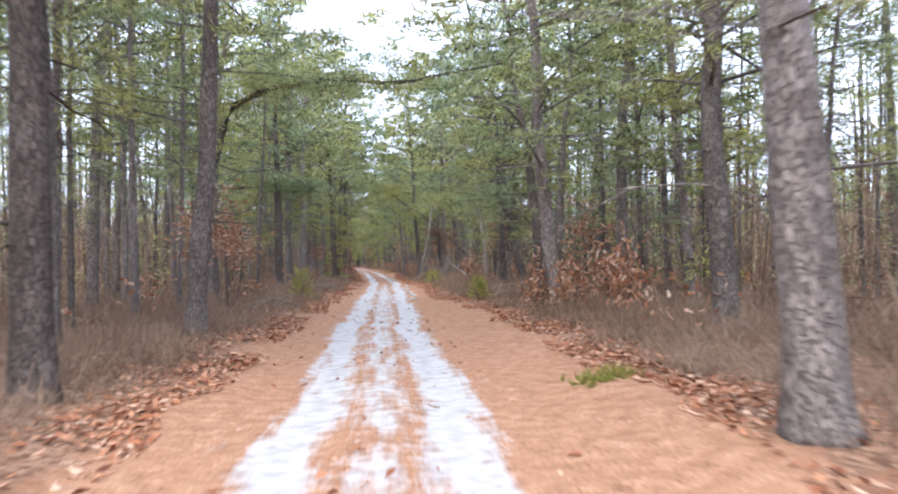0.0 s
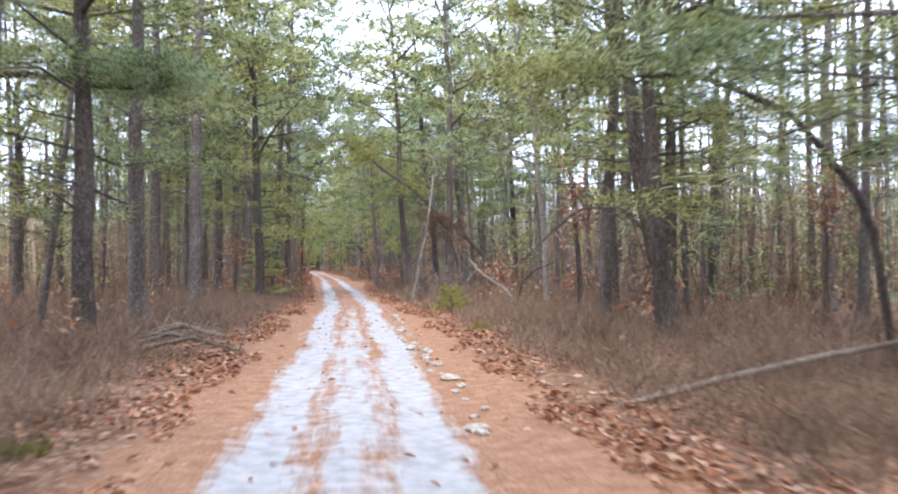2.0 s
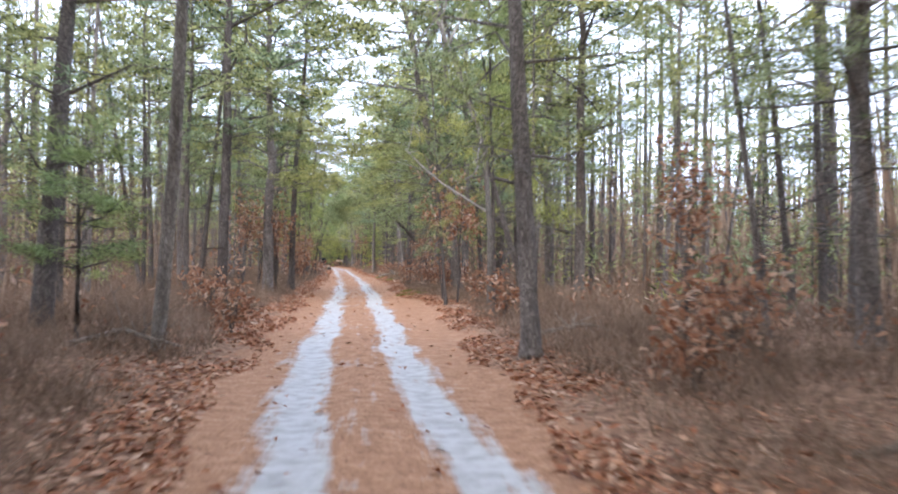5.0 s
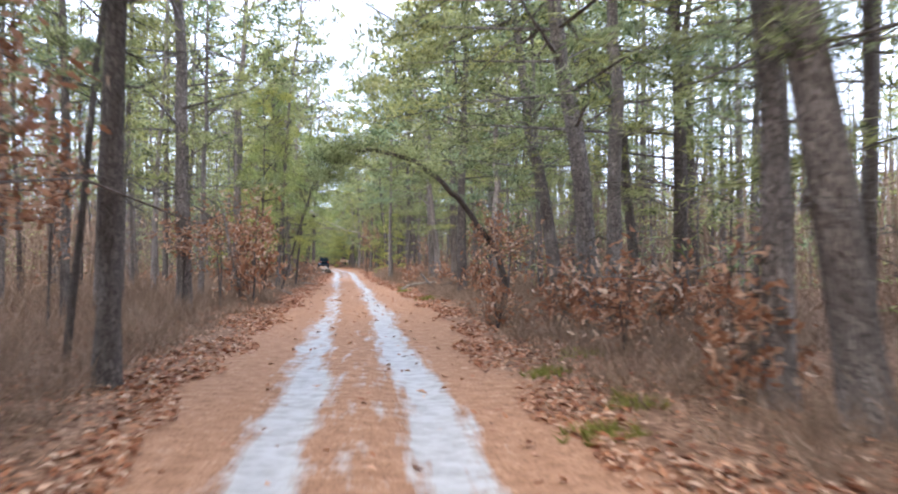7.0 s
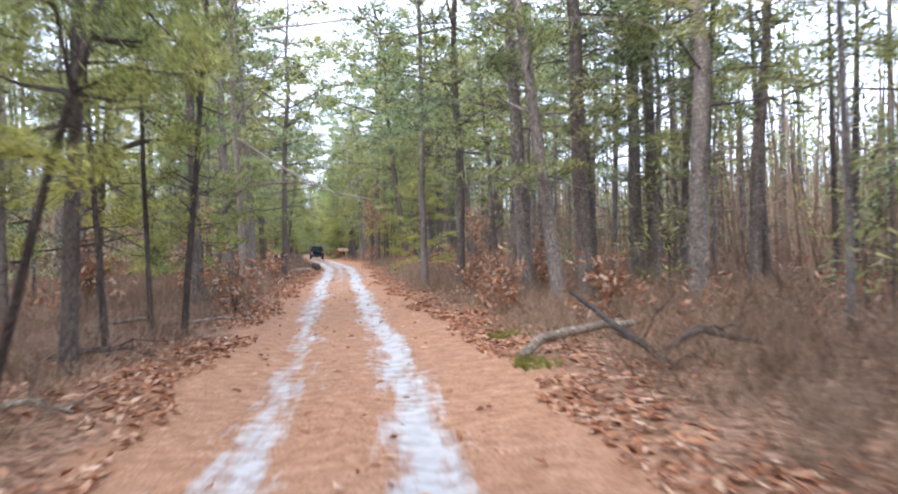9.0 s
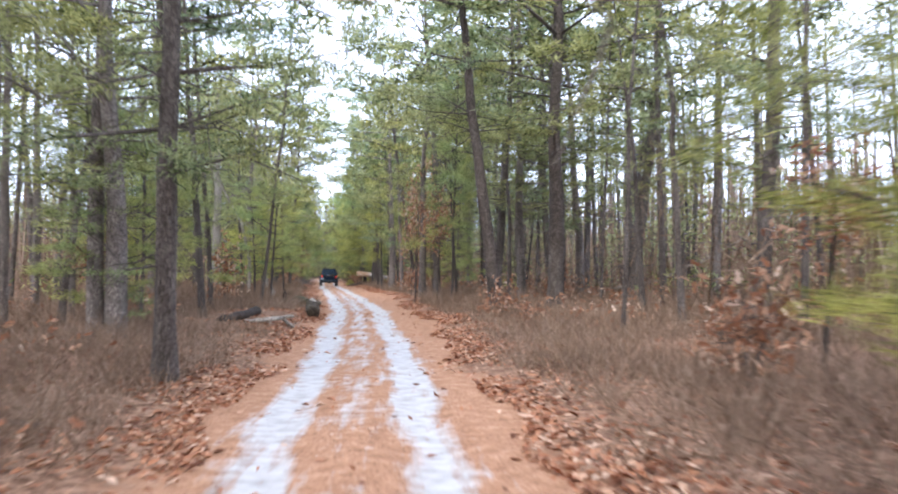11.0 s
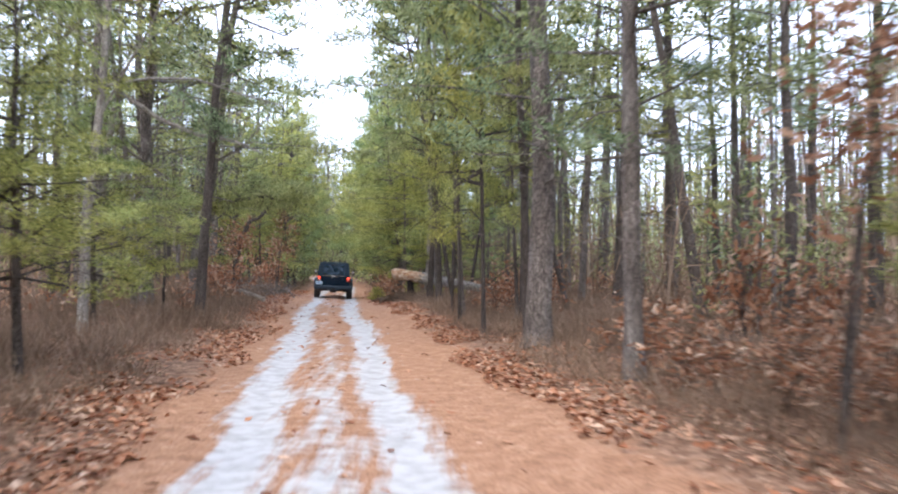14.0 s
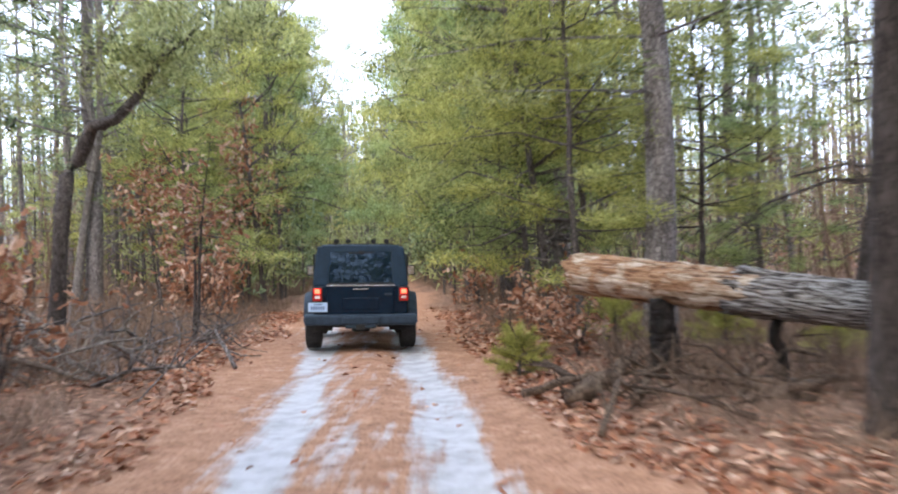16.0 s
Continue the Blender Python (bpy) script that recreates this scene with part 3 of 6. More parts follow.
# x, y of the foot, trunk's thickness, lean to +x in metres for a metre of height
TREE_ROWS = [
    [(3.4, 6.8, 0.50, -0.07), (-3.9, 10.0, 0.47, -0.02), (6.6, 16.8, 0.50, -0.06), (-4.0, 18.6, 0.45, 0.07), (9.2, 26.0, 0.31, -0.06), (5.1, 26.6, 0.47, -0.06), (-8.9, 27.2, 0.38, 0.04), (10.7, 28.0, 0.43, -0.02), (-8.7, 30.0, 0.23, -0.00), (8.4, 31.0, 0.45, 0.01), (11.3, 34.9, 0.28, 0.00), (16.2, 35.8, 0.39, 0.00), (7.0, 36.6, 0.34, 0.07), (-7.2, 36.6, 0.34, 0.01), (6.6, 37.2, 0.49, -0.09), (10.9, 43.1, 0.45, -0.00), (6.1, 45.6, 0.36, -0.04), (-5.7, 47.3, 0.46, -0.03), (7.7, 49.4, 0.50, -0.22), (6.6, 51.5, 0.36, 0.02), (-5.7, 51.9, 0.45, -0.02), (14.6, 54.3, 0.45, -0.01)],
    [(8.4, 56.6, 0.45, -0.01), (10.8, 57.8, 0.45, -0.01), (-5.6, 59.6, 0.45, 0.00), (14.5, 63.0, 0.45, 0.01), (-3.8, 64.2, 0.40, -0.01), (-7.9, 64.5, 0.45, 0.00), (-13.7, 66.0, 0.45, 0.00), (-5.35, 73.4, 0.44, -0.01), (-4.1, 74.1, 0.34, -0.00), (2.7, 74.9, 0.38, -0.06), (-7.3, 76.8, 0.45, 0.00), (-3.7, 78.1, 0.36, 0.02), (6.4, 78.6, 0.50, -0.05), (-10.4, 79.0, 0.43, -0.03), (-9.6, 80.0, 0.45, -0.01), (-6.8, 80.0, 0.45, -0.01), (5.0, 81.0, 0.40, -0.08), (13.0, 81.1, 0.50, -0.01), (12.2, 85.4, 0.46, -0.01), (10.7, 86.0, 0.45, -0.05), (1.6, 87.7, 0.30, -0.06), (7.9, 89.2, 0.45, -0.04), (-7.8, 93.3, 0.44, 0.02)],
    [(12.3, 99.1, 0.49, -0.02), (1.4, 103.4, 0.11, -0.09), (4.2, 103.9, 0.21, -0.29), (-6.2, 105.0, 0.38, 0.01), (7.1, 108.9, 0.45, -0.02), (-5.4, 110.8, 0.45, -0.02), (-8.3, 111.4, 0.22, 0.12), (5.3, 111.9, 0.45, -0.09), (2.6, 112.0, 0.45, -0.21), (6.8, 113.4, 0.45, -0.01), (2.5, 113.6, 0.36, -0.02), (-4.9, 115.1, 0.3, 0.03), (-10.4, 117.7, 0.45, -0.02), (-6.3, 117.7, 0.12, 0.08), (2.6, 122.6, 0.45, -0.09), (4.2, 127.3, 0.45, -0.01), (6.5, 128.8, 0.45, -0.01), (-7.4, 129.7, 0.45, 0.03), (4.0, 133.5, 0.46, -0.14), (1.25, 139.9, 0.4, -0.03), (4.1, 137.9, 0.24, -0.02), (10.3, 138.5, 0.45, -0.02)],
    [(7.2, 146.0, 0.32, -0.00), (-8.5, 144.2, 0.42, 0.00), (-6.6, 150.8, 0.13, 0.08), (8.9, 153.5, 0.45, -0.01), (4.1, 154.4, 0.50, 0.01), (1.2, 155.8, 0.36, -0.09), (2.2, 157.2, 0.45, -0.03), (0.9, 159.1, 0.45, -0.03), (5.4, 162.0, 0.45, 0.05), (4.9, 162.0, 0.45, -0.03), (7.1, 164.4, 0.28, 0.03), (-0.5, 165.1, 0.32, 0.01), (-1.7, 165.9, 0.26, -0.02), (-9.3, 169.7, 0.45, 0.03), (-8.1, 178.0, 0.32, 0.02), (-9.0, 174.2, 0.28, -0.02), (-6.9, 146.0, 0.22, 0.03), (-7.6, 156.6, 0.26, 0.02), (-11.2, 185.3, 0.48, 0.01), (-11.7, 185.4, 0.38, 0.00), (-1.9, 195.0, 0.42, -0.11), (0.5, 197.6, 0.62, -0.01), (4.3, 188.2, 0.45, 0.05), (-12.9, 195.4, 0.45, -0.01), (7.7, 201.3, 0.45, 0.04), (4.4, 202.0, 0.50, 0.13), (-11.0, 202.5, 0.15, 0.12)],
    [(1.5, 203.2, 0.46, -0.01), (0.1, 204.2, 0.41, -0.04), (-0.8, 207.4, 0.45, 0.10), (-2.6, 207.9, 0.12, -0.05), (3.5, 208.5, 0.45, 0.00), (-3.4, 212.7, 0.42, -0.02), (-4.2, 212.6, 0.41, -0.02), (2.9, 213.7, 0.45, -0.06), (-4.5, 216.0, 0.21, -0.13), (-5.4, 223.2, 0.27, -0.02), (0.9, 223.7, 0.50, -0.01), (-15.9, 224.8, 0.45, 0.08), (-6.2, 227.6, 0.49, 0.04), (-6.2, 229.3, 0.19, -0.05), (-5.9, 233.9, 0.18, 0.01), (-14.4, 235.2, 0.28, 0.07), (-17.4, 235.8, 0.39, 0.01), (4.3, 236.4, 0.43, -0.01), (-7.3, 237.0, 0.16, -0.08), (-0.1, 238.1, 0.35, -0.15), (-16.9, 238.5, 0.45, 0.01)],
    [(-2.4, 239.4, 0.36, 0.03), (-3.8, 240.4, 0.17, -0.28), (-7.5, 241.5, 0.14, -0.19), (0.3, 242.9, 0.45, -0.02), (-16.7, 242.9, 0.47, 0.09), (2.3, 244.4, 0.30, 0.00), (-8.0, 245.1, 0.30, -0.05), (-8.4, 245.8, 0.25, 0.04), (-20.3, 247.3, 0.45, 0.01), (-8.5, 252.6, 0.50, 0.05), (-1.3, 257.7, 0.37, -0.03), (-9.0, 260.8, 0.39, 0.04), (-21.1, 262.4, 0.45, 0.03), (-4.1, 263.3, 0.31, -0.02), (-18.1, 266.5, 0.16, 0.03), (-26.5, 272.9, 0.35, 0.01)],
]
YOUNG_PINES = [
    [(-3.9, 65.4, 2.5), (-5.8, 89.5, 4.0), (-1.0, 96.0, 6.0), (-5.9, 147.8, 6.0), (-6.9, 150.8, 6.0), (-9.6, 155.3, 6.5), (-8.2, 159.0, 6.0), (-7.4, 144.5, 5.0), (-2.7, 169.3, 4.5), (-3.0, 203.9, 6.0), (-18.6, 205.6, 5.0), (-2.4, 212.3, 5.0), (-17.9, 214.0, 6.0), (-11.4, 214.8, 5.0), (-2.2, 220.0, 5.0), (-15.4, 220.2, 4.5), (-15.6, 231.1, 4.5), (-7.2, 231.3, 7.0), (-8.2, 234.8, 8.0), (-5.9, 235.1, 5.0), (-15.5, 235.7, 4.0), (-7.6, 239.4, 6.0), (-5.7, 241.7, 5.0)],
    [(-10.4, 253.1, 6.0), (-7.3, 254.8, 5.0), (-12.3, 255.1, 8.0), (-5.5, 257.0, 5.0), (-11.0, 257.4, 7.0), (-18.0, 260.4, 6.0), (-12.7, 261.1, 8.0), (-16.5, 263.3, 7.0), (-19.0, 264.7, 6.0), (-16.4, 267.6, 8.0), (-22.6, 270.0, 6.0), (-28.6, 274.4, 5.0)],
    [(-11.6, 208.8, 6.0), (-13.2, 213.4, 5.5), (-13.8, 219.5, 6.0), (-12.9, 222.0, 4.8), (-13.4, 197.5, 6.5), (-12.6, 191.6, 5.5), (-15.4, 200.5, 7.0), (-11.8, 186.0, 5.0)],
    [(-18.4, 274.5, 12.0), (-19.2, 281.0, 13.0), (-20.2, 287.0, 13.0), (-12.4, 273.5, 11.5), (-13.6, 279.5, 12.5), (-14.4, 288.0, 13.0),
     (-11.6, 264.0, 11.0), (-11.9, 269.0, 12.0), (-10.6, 273.0, 12.0), (-12.6, 276.5, 12.5), (-13.6, 283.0, 13.0), (-10.4, 260.0, 10.0), (-9.2, 264.5, 11.0), (-8.8, 257.5, 9.0), (-17.9, 271.0, 10.0), (-19.6, 277.0, 11.0), (-20.4, 284.0, 12.0), (-22.4, 281.0, 11.0), (-21.5, 268.5, 10.0)],
]
OAK_SAPLINGS = [
    [(6.6, 24.7, 1.5), (6.6, 26.2, 2.0), (6.2, 28.6, 1.5), (-5.2, 29.1, 3.5), (7.7, 33.5, 4.0), (-5.8, 34.7, 3.0), (-5.4, 36.5, 0.8), (-7.0, 39.7, 3.0), (7.4, 49.8, 1.3), (13.5, 52.4, 5.0), (6.7, 54.6, 5.0), (6.5, 67.1, 1.5), (10.3, 68.1, 1.8), (6.0, 68.2, 1.6), (-3.6, 73.0, 1.4), (-4.8, 78.3, 1.3), (6.2, 79.7, 1.2), (8.1, 81.6, 2.0), (4.9, 90.2, 4.0), (-3.6, 92.0, 1.2), (2.1, 113.6, 1.5), (-6.3, 114.2, 3.5), (2.1, 118.3, 1.5), (3.4, 120.5, 1.6), (-8.0, 121.5, 4.0), (1.6, 121.6, 1.4), (4.8, 121.8, 1.5), (2.9, 121.8, 1.6), (0.7, 123.4, 1.2)],
    [(2.3, 123.4, 1.6), (-6.2, 132.0, 2.2), (-6.7, 134.4, 3.0), (4.4, 136.9, 2.5), (1.7, 137.7, 2.0), (-6.4, 138.0, 2.2), (-0.5, 153.2, 1.2), (-6.5, 155.8, 1.3), (-10.6, 157.5, 2.0), (-0.8, 158.2, 1.0), (-9.6, 164.4, 1.6), (-6.6, 169.8, 1.4), (1.1, 181.8, 0.6), (-12.1, 187.3, 2.5), (1.4, 202.9, 1.3), (1.5, 204.5, 1.2), (0.5, 207.1, 1.0), (-15.1, 211.6, 1.2), (-4.6, 219.0, 4.4), (-4.3, 220.9, 0.8), (-3.4, 220.6, 0.95), (-5.2, 221.6, 0.75), (-3.3, 221.6, 1.0), (2.9, 221.8, 1.2), (-2.4, 227.5, 2.2), (1.5, 228.0, 1.0), (-0.7, 228.1, 1.8), (-3.0, 231.6, 0.8), (-15.0, 236.1, 0.8), (-4.6, 240.6, 1.6), (-10.7, 251.6, 0.9), (-10.3, 252.8, 1.2), (-9.9, 251.2, 0.8), (-15.9, 254.0, 3.4)],
    [(-5.5, 241.8, 1.4), (-4.3, 243.0, 1.5), (-1.5, 247.4, 1.3), (-17.3, 247.5, 1.5), (-16.6, 249.1, 1.8), (-17.7, 249.2, 1.6), (-18.0, 251.5, 1.8), (-8.7, 255.3, 1.2), (-9.1, 256.6, 1.2), (-17.0, 258.0, 1.6), (-17.8, 259.7, 1.6), (-11.0, 260.1, 1.4), (-17.3, 261.4, 1.8), (-17.7, 264.0, 4.0)],
    [(1.9, 104.8, 4.6), (1.6, 108.0, 5.2), (2.4, 103.2, 1.0), (-5.3, 112.8, 4.6), (-6.4, 110.4, 4.4), (-6.6, 130.8, 3.4), (-5.9, 132.4, 3.8), (-7.4, 129.5, 3.0), (1.8, 130.4, 3.0), (1.9, 136.0, 3.6), (-2.2, 190.6, 1.0), (-1.5, 188.9, 0.7), (-4.6, 205.4, 6.6), (-3.6, 206.2, 5.6), (-12.8, 204.1, 2.4), (-3.6, 213.0, 5.4), (-4.4, 213.4, 1.6), (-4.8, 215.4, 5.0)],
    [(-4.6, 222.3, 0.8), (-3.9, 219.9, 0.8), (-5.2, 223.6, 1.0), (-3.0, 223.4, 1.1), (-15.9, 245.6, 3.2), (-15.4, 241.8, 1.1), (-6.2, 238.6, 1.5), (-5.6, 239.6, 1.4), (-17.2, 263.2, 6.0), (-17.4, 259.2, 1.7), (-18.2, 259.2, 4.2), (-4.4, 20.6, 3.4), (6.0, 21.9, 1.7), (5.6, 29.8, 1.4), (5.0, 23.6, 1.5), (4.7, 26.6, 1.5)],
    [(-4.4, 68.4, 1.2), (-5.6, 70.2, 3.2), (3.6, 75.0, 1.4), (5.4, 77.0, 4.2), (-4.6, 82.0, 1.3), (-5.8, 84.6, 1.6), (3.0, 84.4, 1.4), (4.4, 86.6, 1.7), (2.2, 95.2, 1.2), (-4.9, 95.8, 1.3), (-7.6, 143.0, 1.6), (0.9, 150.0, 1.3), (1.6, 161.0, 1.5), (-8.6, 162.0, 3.2), (0.2, 166.4, 1.2), (-9.6, 174.0, 1.4), (-0.6, 176.2, 1.5), (1.2, 178.0, 3.4)],
]

SPOTS = []
PLACED = set()


def clear_of_track(x, y, least):
    u = x - float(centre(y))
    if abs(u) < least:
        x = float(centre(y)) + math.copysign(least, u)
    return x


def stand(ob, x, y, lean=0.0, nod=0.0, turn=0.0, wide=1.0, tall=1.0):
    m = Matrix.Translation((x, y, float(land(x, y)))) @ Euler((nod, math.atan(lean), 0)).to_matrix().to_4x4() @ Matrix.Rotation(turn, 4, "Z") @ Matrix.Diagonal((wide, wide, tall, 1))
    SPOTS.append((x, y))
    if ob.name not in PLACED:
        PLACED.add(ob.name)
        ob.matrix_basis = m
        return ob
    twin = copy_thing(ob, m)
    twin.matrix_basis = m  # its own size, whatever the size of the first of its kind
    return twin


rnd = random.Random(5)
for row in TREE_ROWS:
    for x, y, thick, lean in row:
        x = clear_of_track(x, y, 2.3)
        if thick < 0.2:
            kind = PINES[4 if rnd.random() < 0.5 else 5]
            tall = 0.45 + 1.6 * thick
        else:
            kind = PINES[rnd.choice((0, 1, 2, 3, 3, 4, 5))]
            tall = rnd.uniform(0.85, 1.05)
        if 190 < y < 200 or 74.5 < y < 75 or (228 < y < 243 and x > -9):  # these carry their crowns high
            kind = PINES[5]
        k = thick / 0.32
        stand(kind, x, y, lean, rnd.uniform(-0.03, 0.03), rnd.uniform(0, 6.28) + (2.4 if y < 8 else 0), min(max(k, 0.3), 2.0), tall)
for row in YOUNG_PINES:
    for x, y, tall in row:
        x = clear_of_track(x, y, 2.6 if tall < 4.5 else 2.8 if y > 262 else 3.4)
        if tall >= 4.5:
            kind, lean, turn = rnd.choice(YOUNG_TALL), rnd.gauss(0, 0.04), rnd.uniform(0, 6.28)
            if (230 < y < 243 and x > -9) or 140 < y < 152 or y in (96.0, 203.9):  # boughs well above the ground
                stand(YOUNG_TALL[1], x, y, lean, 0, turn, 0.7, 1.05 + tall / 20)
            else:
                stand(kind, x, y, lean, 0, turn, 0.55 + tall / 17, tall / 7.5)
        else:
            stand(rnd.choice(YOUNG), x, y, 0, 0, rnd.uniform(0, 6.28), 0.35 + tall / 9, tall / 6.0)
for row in OAK_SAPLINGS:
    for x, y, tall in row:
        x = clear_of_track(x, y, 2.5)
        if tall > 2.4:
            stand(rnd.choice(TALL_OAKS), x, y, 0, 0, rnd.uniform(0, 6.28), rnd.uniform(0.75, 1.0), tall / 4.5)
        else:
            stand(rnd.choice(OAKS), x, y, 0, 0, rnd.uniform(0, 6.28), 0.55 + 0.3 * tall, tall / 1.4)

for ob in (*PINES, *YOUNG, *YOUNG_TALL, *OAKS, *TALL_OAKS):  # each kind stands somewhere
    if ob.name not in PLACED:
        stand(ob, float(centre(172.0)) - 5.5 - 0.1 * len(SPOTS) % 3, 172.0 + len(SPOTS) % 7)

stand(YOUNG_TALL[1], -6.3, 142.3, 0.28, 0.0, 1.0, 0.68, 0.95)  # leaning over the leaves beside the track

# more pines behind the first rows
count = 0
for _ in range(6000):
    if count >= 135:
        break
    y = rnd.uniform(-6, 300)
    u = rnd.choice((-rnd.uniform(7.0, 14.5), rnd.uniform(8.5, 15.0)))
    x = float(centre(y)) + u
    if min((x - a) ** 2 + (y - b) ** 2 for a, b in SPOTS) < 2.6**2:
        continue
    stand(BACK_PINES[count % 3], x, y, rnd.gauss(0, 0.03), rnd.gauss(0, 0.03), rnd.uniform(0, 6.28), rnd.uniform(0.6, 1.15), rnd.uniform(0.75, 1.05))
    count += 1
for y0, y1, many in ((6, 46, 15), (66, 94, 9), (104, 142, 14), (146, 168, 8), (176, 206, 12)):  # denser stands beside the left edge
    count = 0
    for _ in range(600):
        y = rnd.uniform(y0, y1)
        x = float(centre(y)) - rnd.uniform(4.8, 10.5)
        if count < many and min((x - a) ** 2 + (y - b) ** 2 for a, b in SPOTS) > 2.2**2:
            stand(BACK_PINES[count % 3], x, y, rnd.gauss(0, 0.03), rnd.gauss(0, 0.03), rnd.uniform(0, 6.28), rnd.uniform(0.5, 0.85), rnd.uniform(0.7, 0.95))
            count += 1

count = 0
for _ in range(9000):  # slim pines between the others
    if count >= 140:
        break
    y = rnd.uniform(4, 292)
    x = float(centre(y)) + rnd.choice((-1, 1)) * (5.6 + 12.0 * rnd.random() ** 1.1)
    if min((x - a) ** 2 + (y - b) ** 2 for a, b in SPOTS) < 1.7**2:
        continue
    stand(SLIM[count % 4], x, y, rnd.gauss(0, 0.065), rnd.gauss(0, 0.05), rnd.uniform(0, 6.28), rnd.uniform(0.6, 1.15), rnd.uniform(0.75, 1.1))
    count += 1


# ---- far woods ----
def far_woods():
    rng = np.random.default_rng(7)
    wood, green = Soup(), Soup()
    for side in (-1, 1):
        for _ in range(1250):
            y = rng.uniform(2, 410)
            u = side * (10.5 + 95 * rng.random() ** 1.3)
            x = float(centre(y)) + u
            if abs(u) < 16 and min((x - a) ** 2 + (y - b) ** 2 for a, b in SPOTS) < 4:
                continue
            plant(wood, green, x, y, rng, abs(u) > 30)
        for _ in range(280):  # young growth between the trunks
            y = rng.uniform(2, 330)
            u = side * (8.5 + 40 * rng.random() ** 1.3)
            bush(wood, green, float(centre(y)) + u, y, rng)
    for y0, y1, many, side in ((15, 170, 240, 1), (165, 330, 430, 1), (20, 170, 90, -1)):  # half-grown pines deep among the trunks
        for _ in range(many):
            y = rng.uniform(y0, y1)
            bush(wood, green, float(centre(y)) + side * (15 + 42 * rng.random()), y, rng, 4.0, 1.8)
    thicket = Soup()
    for side in (-1, 1):  # brush and saplings far back, that close the view between the trunks
        for _ in range(520):
            y, u = rng.uniform(0, 380), side * (26 + 70 * rng.random())
            tall = rng.uniform(1.5, 7.0)
            n = int(3 + 1.8 * tall)
            c = np.column_stack([float(centre(y)) + u + rng.normal(0, 1.2, n), y + rng.normal(0, 1.2, n), tall * rng.random(n) + 0.2])
            (thicket if rng.random() < 0.55 else green).add(*pads(c, 10, 0.5, 0.7, 0.16, rng))
        for _ in range(760):  # leafless brush and sapling twigs filling the gaps between the nearer trunks
            y, u = rng.uniform(0, 330), side * (8.5 + 22 * rng.random())
            tall = rng.uniform(1.2, 5.5)
            n = int(4 + 2 * tall)
            x = float(centre(y)) + u
            c = np.column_stack([x + rng.normal(0, 0.7, n), y + rng.normal(0, 0.7, n), tall * rng.random(n) + 0.3])
            thicket.add(*pads(c, 9, 0.42, 0.75, 0.035, rng))
            thicket.add(*blades(np.array([[x, y, -0.1]]), np.array([[0, 0, 1.0]]), 3, tall * 1.2, 0.07, 0.16, rng))
        n = 11000  # thin stems standing close together far back
        y, u = rng.uniform(-5, 280, n), side * (17 + 95 * rng.random(n))
        c = np.column_stack([centre(y) + u, y, np.full(n, -0.1)])
        thicket.add(*blades(c, np.repeat([[0, 0, 1.0]], n, 0), 1, 9.0, 0.2, 0.07, rng))
    tagged(new("far_thicket", thicket.mesh("far_thicket", M_TWIG)), "grey-brown leafless brush between the far trunks", "undergrowth", kind="stuff")
    for _ in range(95):  # roadside pines past the vehicle
        y = rng.uniform(259, 335)
        plant(wood, green, float(centre(y)) + rng.choice((-1, 1)) * rng.uniform(3.3, 10), y, rng, False)
    for _ in range(130):  # young growth crowding the track there
        y = rng.uniform(261, 335)
        bush(wood, green, float(centre(y)) + rng.choice((-1, 1)) * rng.uniform(2.9, 11), y, rng)
    for _ in range(340):  # the woods that close the view where the track bends
        y = rng.uniform(290, 400)
        u = rng.choice((-1, 1)) * rng.uniform(3.0 if y < 330 else 0.0, 18)
        plant(wood, green, float(centre(y)) + u, y, rng, y > 325)
        if y < 325:
            bush(wood, green, float(centre(y)) + u * 1.1 + (2.5 if u > 0 else -2.5), y + 1.5, rng)
        else:
            bush(wood, green, float(centre(y)) + rng.uniform(-9, 9), y, rng)
    for _ in range(330):  # dense young pines outside the bend, and behind its inner side
        y = rng.uniform(284, 365)
        u = rng.uniform(3.0, 52) if rng.random() < 0.75 else -rng.uniform(3.0, 16)
        bush(wood, green, float(centre(y)) + u, y, rng, 3.5)
    for _ in range(70):  # half-grown pines where the track starts to bend
        y = rng.uniform(276, 312)
        bush(wood, green, float(centre(y)) + rng.choice((-1, 1, 1)) * rng.uniform(2.8, 9.5), y, rng, 4.5)
    for _ in range(95):  # tall young pines that close the view outside the bend
        y = rng.uniform(300, 348)
        bush(wood, green, float(centre(y)) + rng.uniform(3.2, 32), y, rng, 6.5)
    for _ in range(60):  # brush closing in on the track past the vehicle
        y = rng.uniform(262, 292)
        bush(wood, green, float(centre(y)) + rng.choice((-1, 1)) * rng.uniform(2.2, 4.2), y, rng, 1.0)
    for _ in range(90):  # half-grown pines closing the view past the bend
        y = rng.uniform(292, 335)
        u = rng.uniform(2.6, 14) if rng.random() < 0.7 else -rng.uniform(2.6, 9)
        bush(wood, green, float(centre(y)) + u, y, rng, 7.5)
    for _ in range(26):  # tall pines standing across the sightline at the bend
        y = rng.uniform(284, 335)
        plant(wood, green, float(centre(y)) + rng.uniform(3.2, 11.0), y, rng, False)
    tagged(new("far_woods_trunks", wood.mesh("far_woods_trunks", M_BARK)), "grey-brown trunks of the pine woods beyond", "woods", kind="stuff")
